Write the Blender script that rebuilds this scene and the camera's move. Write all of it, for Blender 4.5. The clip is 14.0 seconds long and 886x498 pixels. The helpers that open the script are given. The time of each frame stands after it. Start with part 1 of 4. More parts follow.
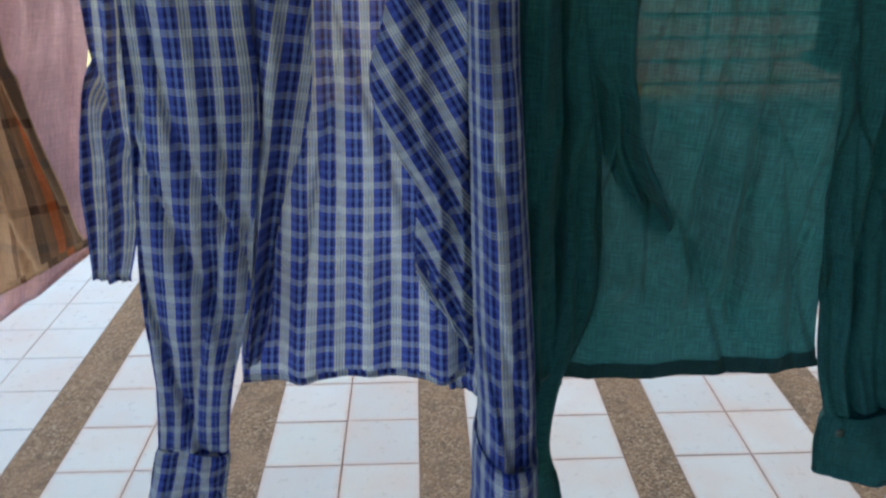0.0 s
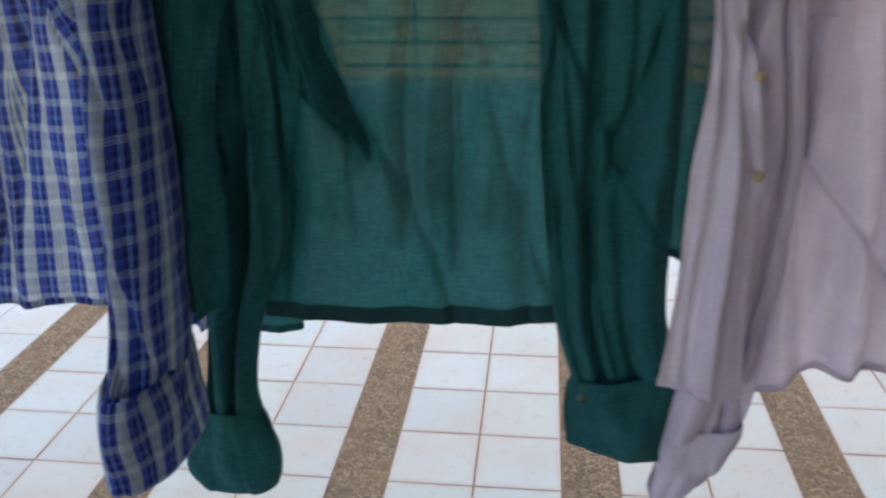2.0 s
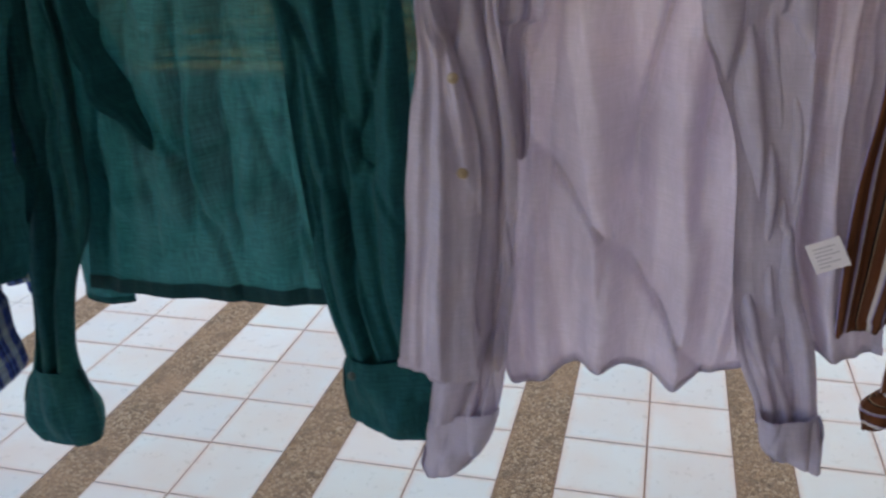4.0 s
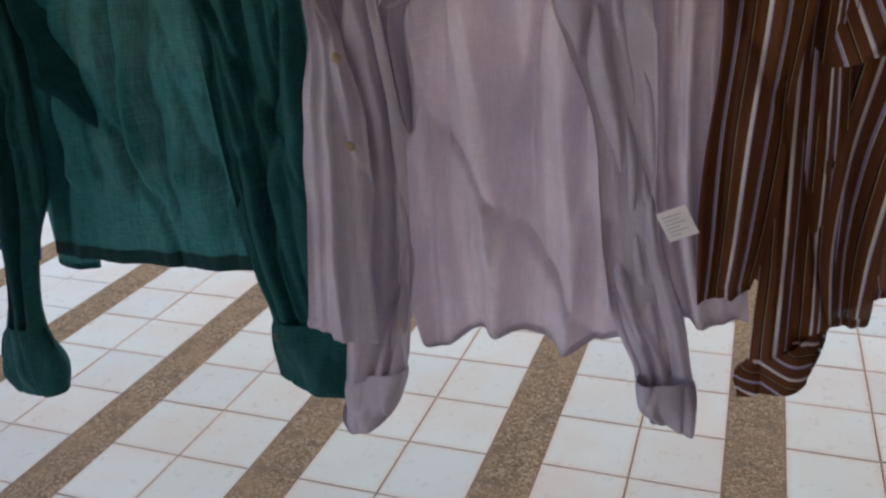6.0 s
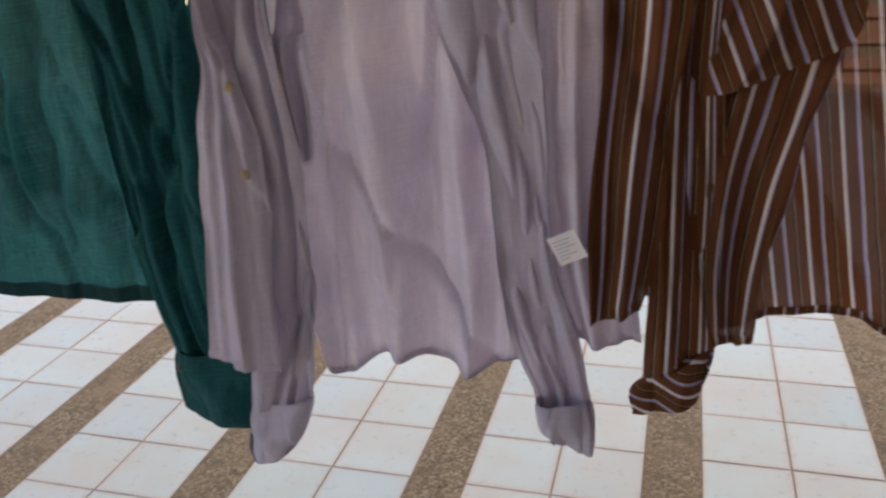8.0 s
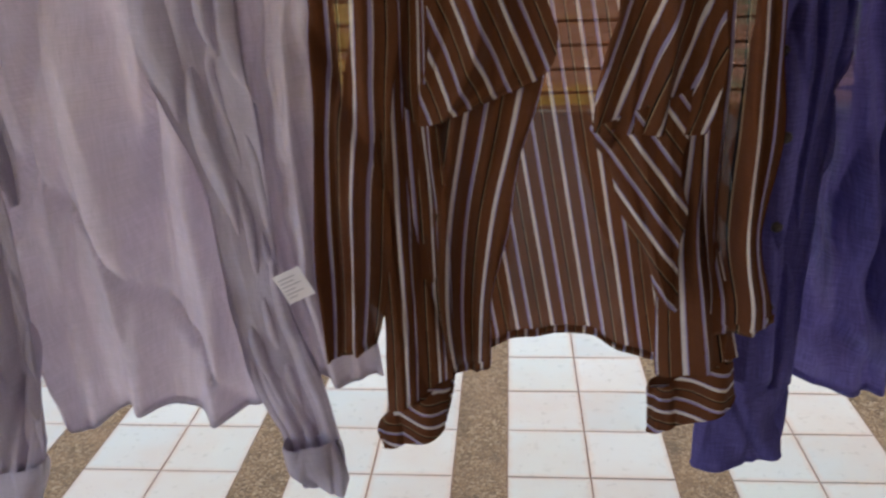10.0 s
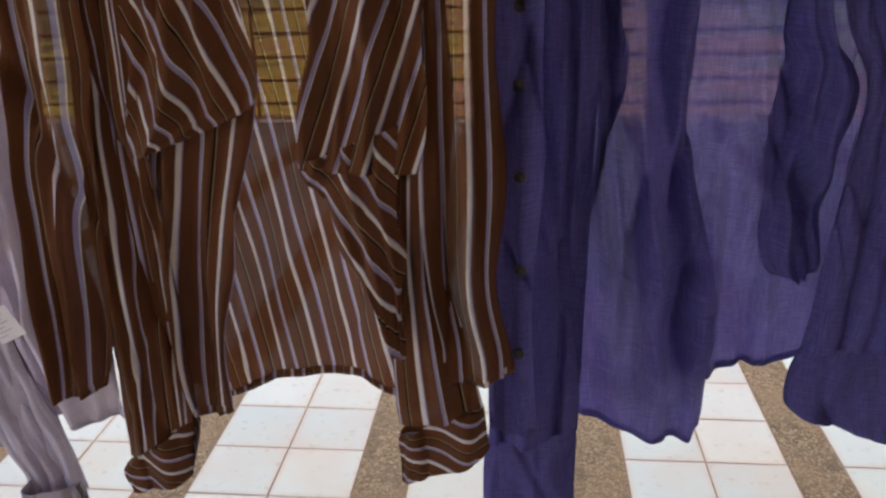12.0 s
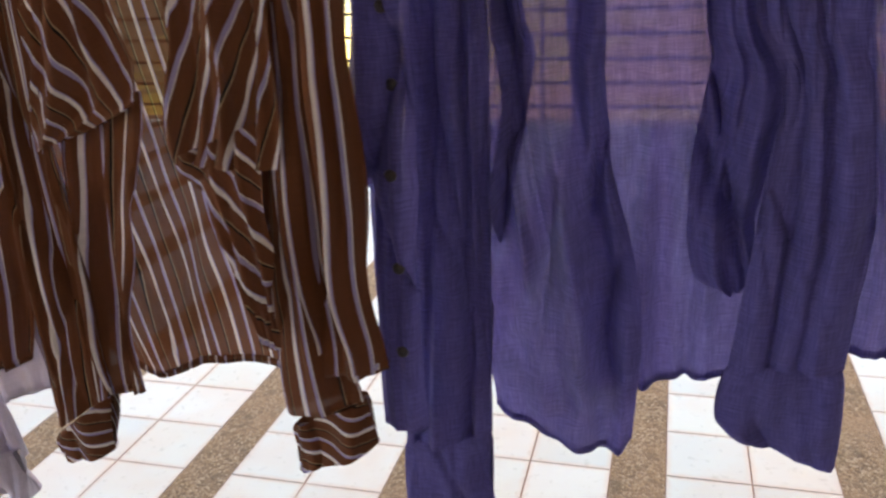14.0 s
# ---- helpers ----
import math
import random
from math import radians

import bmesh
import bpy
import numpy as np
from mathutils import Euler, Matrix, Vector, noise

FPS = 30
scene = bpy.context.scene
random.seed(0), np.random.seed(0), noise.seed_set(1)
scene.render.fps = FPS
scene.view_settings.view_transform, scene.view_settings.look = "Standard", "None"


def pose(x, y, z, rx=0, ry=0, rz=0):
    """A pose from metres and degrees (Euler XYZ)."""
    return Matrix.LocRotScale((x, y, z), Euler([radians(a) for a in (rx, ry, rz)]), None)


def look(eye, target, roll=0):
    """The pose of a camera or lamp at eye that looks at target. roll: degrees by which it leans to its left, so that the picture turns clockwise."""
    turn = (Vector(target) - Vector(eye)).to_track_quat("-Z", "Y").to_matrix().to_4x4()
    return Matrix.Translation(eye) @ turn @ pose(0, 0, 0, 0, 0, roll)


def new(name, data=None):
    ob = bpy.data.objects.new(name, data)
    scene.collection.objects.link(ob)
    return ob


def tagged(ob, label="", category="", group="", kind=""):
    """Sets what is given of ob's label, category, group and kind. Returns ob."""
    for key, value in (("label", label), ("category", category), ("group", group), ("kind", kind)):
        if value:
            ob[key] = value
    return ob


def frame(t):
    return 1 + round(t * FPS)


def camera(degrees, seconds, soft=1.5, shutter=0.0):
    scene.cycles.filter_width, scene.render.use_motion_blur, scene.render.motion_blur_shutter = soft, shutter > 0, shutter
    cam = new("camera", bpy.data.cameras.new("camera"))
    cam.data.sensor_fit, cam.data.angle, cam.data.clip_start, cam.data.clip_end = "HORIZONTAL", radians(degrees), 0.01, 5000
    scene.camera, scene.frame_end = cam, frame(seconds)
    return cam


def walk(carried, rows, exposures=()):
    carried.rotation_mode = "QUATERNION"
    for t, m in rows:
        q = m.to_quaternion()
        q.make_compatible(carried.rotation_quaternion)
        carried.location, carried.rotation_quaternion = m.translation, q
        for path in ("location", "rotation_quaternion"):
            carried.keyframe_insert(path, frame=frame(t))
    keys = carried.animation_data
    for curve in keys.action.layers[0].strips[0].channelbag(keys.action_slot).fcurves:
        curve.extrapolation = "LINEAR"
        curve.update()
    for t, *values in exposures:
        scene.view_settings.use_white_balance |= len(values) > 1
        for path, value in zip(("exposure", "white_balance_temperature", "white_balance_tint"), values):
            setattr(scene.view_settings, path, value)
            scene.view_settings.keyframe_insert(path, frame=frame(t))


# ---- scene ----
cam = camera(55.0, 14.0, soft=2.4, shutter=0.5)
ROWS = [
    (0.0, 1.337, -3.025, 1.673, -1.97, -22.25, 0.45),
    (0.5, 1.463, -2.987, 1.636, 2.45, -23.00, -0.35),
    (1.0, 1.638, -2.941, 1.572, 5.93, -22.76, 0.67),
    (1.5, 1.784, -2.929, 1.538, 7.07, -22.47, 0.70),
    (2.0, 1.905, -2.962, 1.564, 6.51, -22.89, 0.95),
    (2.4, 2.054, -2.999, 1.640, 8.92, -24.14, 1.68),
    (2.8, 2.153, -2.972, 1.644, 10.57, -24.63, 1.91),
    (3.0, 2.191, -2.952, 1.648, 11.13, -25.14, 2.22),
    (3.4, 2.289, -2.987, 1.638, 12.55, -24.66, 2.76),
    (3.8, 2.349, -2.985, 1.606, 13.63, -23.47, 2.34),
    (4.2, 2.437, -2.941, 1.558, 15.16, -22.71, 1.66),
    (6.3, 2.658, -2.973, 1.568, 20.28, -23.43, 3.21),
    (6.5, 2.649, -2.969, 1.567, 20.64, -23.11, 2.86),
    (7.0, 2.649, -2.966, 1.575, 20.08, -22.84, 2.81),
    (7.5, 2.680, -2.957, 1.583, 18.47, -22.90, 3.16),
    (8.0, 2.705, -2.957, 1.577, 15.25, -22.37, 2.84),
    (8.5, 2.747, -2.924, 1.562, 12.00, -21.66, 2.69),
    (8.7, 2.771, -2.939, 1.552, 10.72, -20.97, 2.48),
    (10.8, 2.948, -2.866, 1.584, 2.90, -21.19, 1.70),
    (11.0, 3.000, -2.855, 1.568, 3.42, -20.86, 1.74),
    (11.2, 3.044, -2.829, 1.562, 3.91, -20.57, 1.74),
    (11.5, 3.098, -2.809, 1.577, 5.14, -20.89, 1.53),
    (12.0, 3.154, -2.808, 1.584, 5.19, -20.84, 1.20),
    (12.5, 3.170, -2.817, 1.582, 4.76, -20.82, 1.30),
    (13.0, 3.228, -2.814, 1.578, 6.46, -20.80, 1.66),
    (13.5, 3.310, -2.808, 1.559, 10.01, -20.32, 1.83),
    (13.8, 3.388, -2.787, 1.571, 12.66, -20.15, 2.30),
    (14.0, 3.444, -2.770, 1.572, 14.53, -20.31, 2.52),
]
walk(cam, [(t, pose(x, y, z, 90 + pitch, roll, yaw)) for t, x, y, z, yaw, pitch, roll in ROWS],
     exposures=[(0.0, 1.54, 6600, 15), (1.5, 1.74, 6600, 16), (2.6, 1.6, 6650, 16), (4.2, 1.58, 6700, 17), (6.3, 1.36, 7150, 18), (7.5, 1.48, 7200, 18), (8.7, 1.56, 7250, 18), (10.8, 1.8, 7250, 18), (12.2, 1.85, 7250, 19), (13.1, 2.06, 7300, 20), (14.0, 2.14, 7300, 20)])

# ---- light: sun through added, unseen translucent roof sheets, sky from both open sides, sunlit yard beyond ----
SUN_UP, SUN_WAY = 62.0, 15.0
world = bpy.data.worlds.new("sky")
scene.world = world
world.use_nodes = True
wn = world.node_tree.nodes
sky = wn.new("ShaderNodeTexSky")
sky.sky_type, sky.sun_disc = "NISHITA", False
sky.sun_elevation, sky.sun_rotation = radians(SUN_UP), radians(SUN_WAY)
wn["Background"].inputs[1].default_value = 0.15
world.node_tree.links.new(sky.outputs[0], wn["Background"].inputs[0])
sun = new("sun", bpy.data.lights.new("sun", "SUN"))
sun.data.energy, sun.data.angle, sun.data.color = 5.0, radians(0.6), (1.0, 0.93, 0.82)
s_dir = Vector((math.sin(radians(SUN_WAY)) * math.cos(radians(SUN_UP)), math.cos(radians(SUN_WAY)) * math.cos(radians(SUN_UP)), math.sin(radians(SUN_UP))))
sun.matrix_world = look(s_dir * 20, (0, 0, 0))


# ---- materials ----
class Nodes:
    """A node material under construction."""

    def __init__(self, name, rough=0.8):
        self.m = bpy.data.materials.new(name)
        self.m.use_nodes = True
        self.t = self.m.node_tree
        self.b = self.t.nodes["Principled BSDF"]
        self.out = self.t.nodes["Material Output"]
        self.b.inputs["Roughness"].default_value = rough

    def n(self, kind, operation=None, blend=None, feature=None):
        node = self.t.nodes.new("ShaderNode" + kind)
        if operation:
            node.operation = operation
        if blend:
            node.data_type, node.blend_type = "RGBA", blend
        if feature:
            node.feature = feature
        return node

    def put(self, a, b):
        self.t.links.new(a, b)

    def math(self, op, a, b=0.0, c=None):
        node = self.n("Math", operation=op)
        for i, v in enumerate((a, b, c)):
            if v is None:
                continue
            if isinstance(v, (int, float)):
                node.inputs[i].default_value = v
            else:
                self.put(v, node.inputs[i])
        return node.outputs[0]

    def noise(self, co, scale, detail=3.0, rough=0.55):
        node = self.n("TexNoise")
        node.inputs["Scale"].default_value, node.inputs["Detail"].default_value, node.inputs["Roughness"].default_value = scale, detail, rough
        if co is not None:
            self.put(co, node.inputs["Vector"])
        return node.outputs[0]

    def mix(self, f, a, b, blend="MIX"):
        node = self.n("Mix", blend=blend)
        for i, v in ((0, f), (6, a), (7, b)):
            if isinstance(v, (int, float)):
                node.inputs[i].default_value = v
            elif isinstance(v, tuple):
                node.inputs[i].default_value = (*v, 1)
            else:
                self.put(v, node.inputs[i])
        return node.outputs[2]

    def ramp(self, f, stops, step=False):
        node = self.n("ValToRGB")
        r = node.color_ramp
        r.interpolation = "CONSTANT" if step else "LINEAR"
        while len(r.elements) < len(stops):
            r.elements.new(0.5)
        for e, (p, c) in zip(r.elements, stops):
            e.position, e.color = p, (*c, 1)
        self.put(f, node.inputs[0])
        return node.outputs[0]

    def bump(self, h, strength, dist):
        node = self.n("Bump")
        node.inputs["Strength"].default_value, node.inputs["Distance"].default_value = strength, dist
        self.put(h, node.inputs["Height"])
        self.put(node.outputs[0], self.b.inputs["Normal"])
        return node.outputs[0]


def split_uv(k):
    uv = k.n("UVMap")
    sep = k.n("SeparateXYZ")
    k.put(uv.outputs[0], sep.inputs[0])
    return uv.outputs[0], sep.outputs[0], sep.outputs[1]


def cloth(name, paint, glow=0.3, open_weave=0.0, rough=0.85, slubs=0.4):
    """Woven cotton: paint(k, uv, u, v) gives the dyed colour; glow is the light that passes, open_weave the share of holes."""
    k = Nodes(name, rough)
    uv, u, v = split_uv(k)
    col = paint(k, uv, u, v)
    big = k.noise(uv, 9.0, 4.0)
    col = k.mix(0.35, col, k.ramp(big, [(0.3, (0.72, 0.72, 0.72)), (0.7, (1.12, 1.12, 1.12))]), "MULTIPLY")
    slub = k.n("Mapping")
    slub.inputs["Scale"].default_value = (520, 34, 1)
    k.put(uv, slub.inputs[0])
    slub2 = k.n("Mapping")
    slub2.inputs["Scale"].default_value = (34, 520, 1)
    k.put(uv, slub2.inputs[0])
    thread = k.math("ADD", k.noise(slub.outputs[0], 1.0, 2.0), k.noise(slub2.outputs[0], 1.0, 2.0))
    col = k.mix(slubs, col, k.ramp(k.math("MULTIPLY", thread, 0.5), [(0.36, (0.55, 0.55, 0.55)), (0.5, (0.95, 0.95, 0.95)), (0.66, (1.6, 1.6, 1.6))]), "MULTIPLY")
    k.put(col, k.b.inputs["Base Color"])
    k.b.inputs["Sheen Weight"].default_value = 0.05
    k.b.inputs["Sheen Roughness"].default_value = 0.5
    k.b.inputs["Specular IOR Level"].default_value = 0.2
    crease = k.n("Mapping")
    crease.inputs["Scale"].default_value = (30, 11, 1)
    crease.inputs["Rotation"].default_value = (0, 0, 0.35)
    k.put(uv, crease.inputs[0])
    drape = k.n("Mapping")
    drape.inputs["Scale"].default_value = (9, 2.4, 1)
    drape.inputs["Rotation"].default_value = (0, 0, -0.12)
    k.put(uv, drape.inputs[0])
    soft = k.n("TexNoise")
    soft.inputs["Scale"].default_value, soft.inputs["Detail"].default_value, soft.inputs["Distortion"].default_value = 1.0, 1.5, 0.6
    k.put(drape.outputs[0], soft.inputs["Vector"])
    ridge = k.math("ABSOLUTE", k.math("SUBTRACT", soft.outputs[0], 0.5))
    height = k.math("ADD", k.math("MULTIPLY", thread, 0.05), k.math("MULTIPLY", k.noise(crease.outputs[0], 1.0, 3.0, 0.5), 0.5))
    height = k.math("ADD", height, k.math("MULTIPLY", ridge, -2.2))
    normal = k.bump(height, 0.8, 0.012)
    tl = k.n("BsdfTranslucent")
    k.put(col, tl.inputs[0])
    k.put(normal, tl.inputs["Normal"])
    mixed = k.n("MixShader")
    mixed.inputs[0].default_value = glow
    k.put(k.b.outputs[0], mixed.inputs[1])
    k.put(tl.outputs[0], mixed.inputs[2])
    last = mixed.outputs[0]
    if open_weave:
        hole = k.n("BsdfTransparent")
        m2 = k.n("MixShader")
        share = k.math("MULTIPLY", k.ramp(k.math("MULTIPLY", thread, 0.5), [(0.4, (0.5, 0.5, 0.5)), (0.6, (1, 1, 1))]), open_weave)
        k.put(share, m2.inputs[0])
        k.put(last, m2.inputs[1])
        k.put(hole.outputs[0], m2.inputs[2])
        last = m2.outputs[0]
    k.put(last, k.out.inputs[0])
    return k.m


def bands(k, x, period, stops):
    """Stripes of dyed yarn that repeat every period metres."""
    return k.ramp(k.math("FRACT", k.math("DIVIDE", x, period)), stops, True)


BLUE_A, BLUE_B, CREAM, SEA = (0.038, 0.078, 0.37), (0.008, 0.012, 0.085), (0.60, 0.66, 0.54), (0.13, 0.25, 0.54)


def plaid_blue(k, uv, u, v):
    """Groups of four cream yarns both ways on blue, with a fine pale pair between the groups of the warp."""
    warp = [(0, BLUE_A), (0.10, BLUE_B), (0.20, BLUE_A), (0.225, SEA), (0.25, BLUE_A), (0.28, SEA), (0.305, BLUE_A), (0.33, BLUE_B), (0.43, BLUE_A),
            (0.52, CREAM), (0.575, SEA), (0.62, CREAM), (0.675, SEA), (0.72, CREAM), (0.775, SEA), (0.82, CREAM), (0.875, BLUE_A)]
    weft = [(0, BLUE_B), (0.16, BLUE_A), (0.24, SEA), (0.27, BLUE_A), (0.36, BLUE_B), (0.50, BLUE_A), (0.58, CREAM), (0.63, SEA), (0.68, CREAM), (0.73, SEA), (0.77, CREAM), (0.82, BLUE_A)]
    return k.mix(0.30, bands(k, u, 0.040, warp), bands(k, v, 0.036, weft))


def stripes_brown(k, uv, u, v):
    br, wh, lav, dk, cr = (0.145, 0.048, 0.020), (0.76, 0.69, 0.68), (0.38, 0.33, 0.56), (0.008, 0.006, 0.006), (0.40, 0.28, 0.18)
    return bands(k, u, 0.049, [(0, wh), (0.078, lav), (0.10, br), (0.39, lav), (0.455, wh), (0.475, br), (0.70, dk), (0.735, cr), (0.755, br)])


def plain(col):
    return lambda k, uv, u, v: k.mix(0.0, col, col)


def tartan_beige(k, uv, u, v):
    be, bk, ora, br = (0.52, 0.34, 0.21), (0.02, 0.012, 0.012), (0.62, 0.14, 0.03), (0.18, 0.09, 0.05)
    a = bands(k, k.math("ADD", u, 0.088), 0.16, [(0, be), (0.42, br), (0.46, be), (0.60, bk), (0.66, br), (0.71, ora), (0.75, br), (0.81, bk), (0.88, be)])
    b = bands(k, v, 0.13, [(0, be), (0.30, br), (0.40, be), (0.75, (0.36, 0.27, 0.2)), (0.85, be)])
    return k.mix(0.3, a, b)


M_BLUE = cloth("blue_plaid_cotton", plaid_blue, 0.34, 0.015, slubs=0.2)
M_GREEN = cloth("teal_cotton", plain((0.0165, 0.118, 0.130)), 0.36, 0.011, slubs=0.75)
# darkened copy of the teal: the doubled hem's missing backlight put into the colour
M_HEM_SHADE = cloth("shaded_teal_hem_cotton", plain((0.007, 0.044, 0.050)), 0.05, slubs=0.5)
M_LILAC = cloth("lilac_cotton", plain((0.60, 0.53, 0.64)), 0.24, 0.008, slubs=0.18)
M_BROWN = cloth("brown_striped_cotton", stripes_brown, 0.22, 0.03, slubs=0.2)
M_NAVY = cloth("indigo_cotton", plain((0.125, 0.106, 0.335)), 0.28, 0.02, slubs=0.6)
M_PINK = cloth("pink_cotton", plain((0.62, 0.42, 0.46)), 0.3)
M_TARTAN = cloth("beige_tartan_cotton", tartan_beige, 0.25)


def simple(name, col, rough=0.6, vary=0.25, scale=40.0, metal=0.0, bump=0.1):
    k = Nodes(name, rough)
    co = k.n("TexCoord").outputs["Object"]
    no = k.noise(co, scale, 5.0)
    k.put(k.mix(vary, col, k.ramp(no, [(0.3, tuple(c * 0.55 for c in col)), (0.7, tuple(min(1, c * 1.25) for c in col))])), k.b.inputs["Base Color"])
    k.b.inputs["Metallic"].default_value = metal
    k.bump(no, bump, 0.004)
    return k.m


def tile_material(edge):
    k = Nodes("glazed_tile", 0.28)
    co = k.n("TexCoord").outputs["Object"]
    geo = k.n("NewGeometry")
    info = k.n("ObjectInfo")
    far = k.noise(geo.outputs["Position"], 2.2, 3.0)
    dirt = k.noise(geo.outputs["Position"], 26.0, 6.0, 0.7)
    base = k.ramp(info.outputs["Random"], [(0.0, (0.50, 0.61, 0.63)), (0.5, (0.61, 0.69, 0.69)), (1.0, (0.55, 0.66, 0.65))])
    base = k.mix(k.ramp(far, [(0.42, (0, 0, 0)), (0.75, (0.65, 0.65, 0.65))]), base, (0.60, 0.50, 0.42))
    base = k.mix(k.ramp(dirt, [(0.62, (0, 0, 0)), (0.80, (0.4, 0.4, 0.4))]), base, (0.48, 0.40, 0.33))
    if edge:
        sep = k.n("SeparateXYZ")
        k.put(co, sep.inputs[0])
        rim = k.math("MAXIMUM", k.math("ABSOLUTE", sep.outputs[0]), k.math("ABSOLUTE", sep.outputs[1]))
        rim = k.math("ADD", rim, k.math("MULTIPLY", k.math("SUBTRACT", k.noise(geo.outputs["Position"], 30.0), 0.5), 0.02))
        base = k.mix(k.ramp(rim, [(0.104, (0, 0, 0)), (0.123, (0.55, 0.55, 0.55))]), base, (0.60, 0.47, 0.40))
    k.put(base, k.b.inputs["Base Color"])
    k.put(k.ramp(dirt, [(0.3, (0.22, 0.22, 0.22)), (0.8, (0.5, 0.5, 0.5))]), k.b.inputs["Roughness"])
    k.bump(k.noise(co, 18.0, 3.0), 0.15, 0.002)
    return k.m


def pebble_material():
    k = Nodes("washed_pebble", 0.85)
    co = k.n("NewGeometry").outputs["Position"]
    warp = k.n("TexVoronoi", feature="F1")
    warp.inputs["Scale"].default_value = 125
    k.put(co, warp.inputs["Vector"])
    edge = k.n("TexVoronoi", feature="DISTANCE_TO_EDGE")
    edge.inputs["Scale"].default_value = 125
    k.put(co, edge.inputs["Vector"])
    hue = k.n("SeparateColor")
    k.put(warp.outputs["Color"], hue.inputs[0])
    stone = k.ramp(hue.outputs[0], [(0.0, (0.12, 0.08, 0.045)), (0.35, (0.29, 0.20, 0.115)), (0.7, (0.38, 0.275, 0.165)), (1.0, (0.56, 0.45, 0.31))])
    stain = k.noise(co, 5.0, 4.0)
    stone = k.mix(k.ramp(stain, [(0.38, (0, 0, 0)), (0.68, (0.7, 0.7, 0.7))]), stone, (0.42, 0.28, 0.165))
    grime = k.noise(co, 11.0, 5.0, 0.65)
    stone = k.mix(k.ramp(grime, [(0.52, (0, 0, 0)), (0.66, (0.55, 0.55, 0.55))]), stone, (0.13, 0.095, 0.06))
    k.put(k.mix(k.ramp(edge.outputs[0], [(0.0, (0.8, 0.8, 0.8)), (0.12, (0, 0, 0))]), stone, (0.16, 0.125, 0.09)), k.b.inputs["Base Color"])
    k.bump(k.math("MINIMUM", edge.outputs[0], 0.3), 0.8, 0.012)
    return k.m


def yard_material():
    k = Nodes("dry_yard", 0.95)
    co = k.n("NewGeometry").outputs["Position"]
    sep = k.n("SeparateXYZ")
    k.put(co, sep.inputs[0])
    a = k.noise(co, 0.7, 4.0)
    b = k.noise(co, 9.0, 5.0)
    # dark green to the west, yellowed grass in the middle, pink earth to the east
    span = k.math("ADD", k.math("MULTIPLY_ADD", sep.outputs[0], 0.06, 0.45), k.math("MULTIPLY", k.math("SUBTRACT", a, 0.5), 1.1))
    col = k.ramp(span, [(0.10, (0.05, 0.07, 0.02)), (0.26, (0.12, 0.14, 0.03)), (0.34, (0.62, 0.52, 0.06)), (0.52, (0.70, 0.46, 0.05)), (0.62, (0.60, 0.30, 0.20)), (0.80, (0.62, 0.33, 0.27)), (0.92, (0.16, 0.34, 0.22))])
    k.put(k.mix(k.math("MULTIPLY", b, 0.4), col, (0.60, 0.50, 0.34)), k.b.inputs["Base Color"])
    k.bump(b, 0.5, 0.03)
    return k.m


M_TILE, M_TILE_FAR, M_PEBBLE, M_YARD = tile_material(True), tile_material(False), pebble_material(), yard_material()
M_GROUT = simple("joint_mortar", (0.31, 0.20, 0.145), 0.9)
M_PLASTER = simple("plaster", (0.30, 0.28, 0.25), 0.9, scale=6.0)


def added_roof_material():
    k = Nodes("added_translucent_roof", 0.6)
    co = k.n("NewGeometry").outputs["Position"]
    col = k.mix(k.math("MULTIPLY", k.noise(co, 3.0, 4.0), 0.4), (0.50, 0.51, 0.52), (0.40, 0.38, 0.36))
    k.put(col, k.b.inputs["Base Color"])
    tl = k.n("BsdfTranslucent")
    k.put(col, tl.inputs[0])
    mixed = k.n("MixShader")
    mixed.inputs[0].default_value = 0.4
    k.put(k.b.outputs[0], mixed.inputs[1])
    k.put(tl.outputs[0], mixed.inputs[2])
    k.put(mixed.outputs[0], k.out.inputs[0])
    return k.m


M_ADDED_ROOF = added_roof_material()
M_IRON = simple("painted_iron", (0.03, 0.026, 0.022), 0.5, scale=60.0)
M_ROPE = simple("nylon_rope", (0.30, 0.34, 0.30), 0.7, scale=200.0)
M_WIRE = simple("hanger_wire", (0.25, 0.25, 0.27), 0.4, metal=0.6)
M_LABEL = simple("white_satin_label", (0.82, 0.76, 0.80), 0.5, 0.1)
M_PRINT = simple("grey_print", (0.55, 0.50, 0.55), 0.6, 0.1)
M_HORN = simple("tan_button", (0.42, 0.31, 0.20), 0.35, 0.3, 300.0)
M_DARKBTN = simple("dark_brown_button", (0.035, 0.022, 0.02), 0.35, 0.3, 300.0)
M_GREENBTN = simple("teal_button", (0.04, 0.07, 0.06), 0.35, 0.3, 300.0)


# ---- building helpers ----
def mesh_object(name, verts, faces, material, parent=None, label="", uvs=None, smooth=True):
    me = bpy.data.meshes.new(name)
    me.from_pydata(verts, [], faces)
    me.materials.append(material)
    if uvs is not None:
        layer = me.uv_layers.new(name="UVMap")
        idx = np.empty(len(me.loops), dtype=np.int32)
        me.loops.foreach_get("vertex_index", idx)
        layer.data.foreach_set("uv", np.asarray(uvs, dtype=np.float32)[idx].ravel())
    if smooth:
        me.polygons.foreach_set("use_smooth", [True] * len(me.polygons))
    ob = new(name, me)
    if parent:
        ob.parent = parent
    if label:
        ob["label"] = label
    return ob


def part(name, bm, material, parent=None, label="", smooth=False):
    me = bpy.data.meshes.new(name)
    bm.to_mesh(me)
    bm.free()
    me.materials.append(material)
    if smooth:
        me.polygons.foreach_set("use_smooth", [True] * len(me.polygons))
    ob = new(name, me)
    if parent:
        ob.parent = parent
    if label:
        ob["label"] = label
    return ob


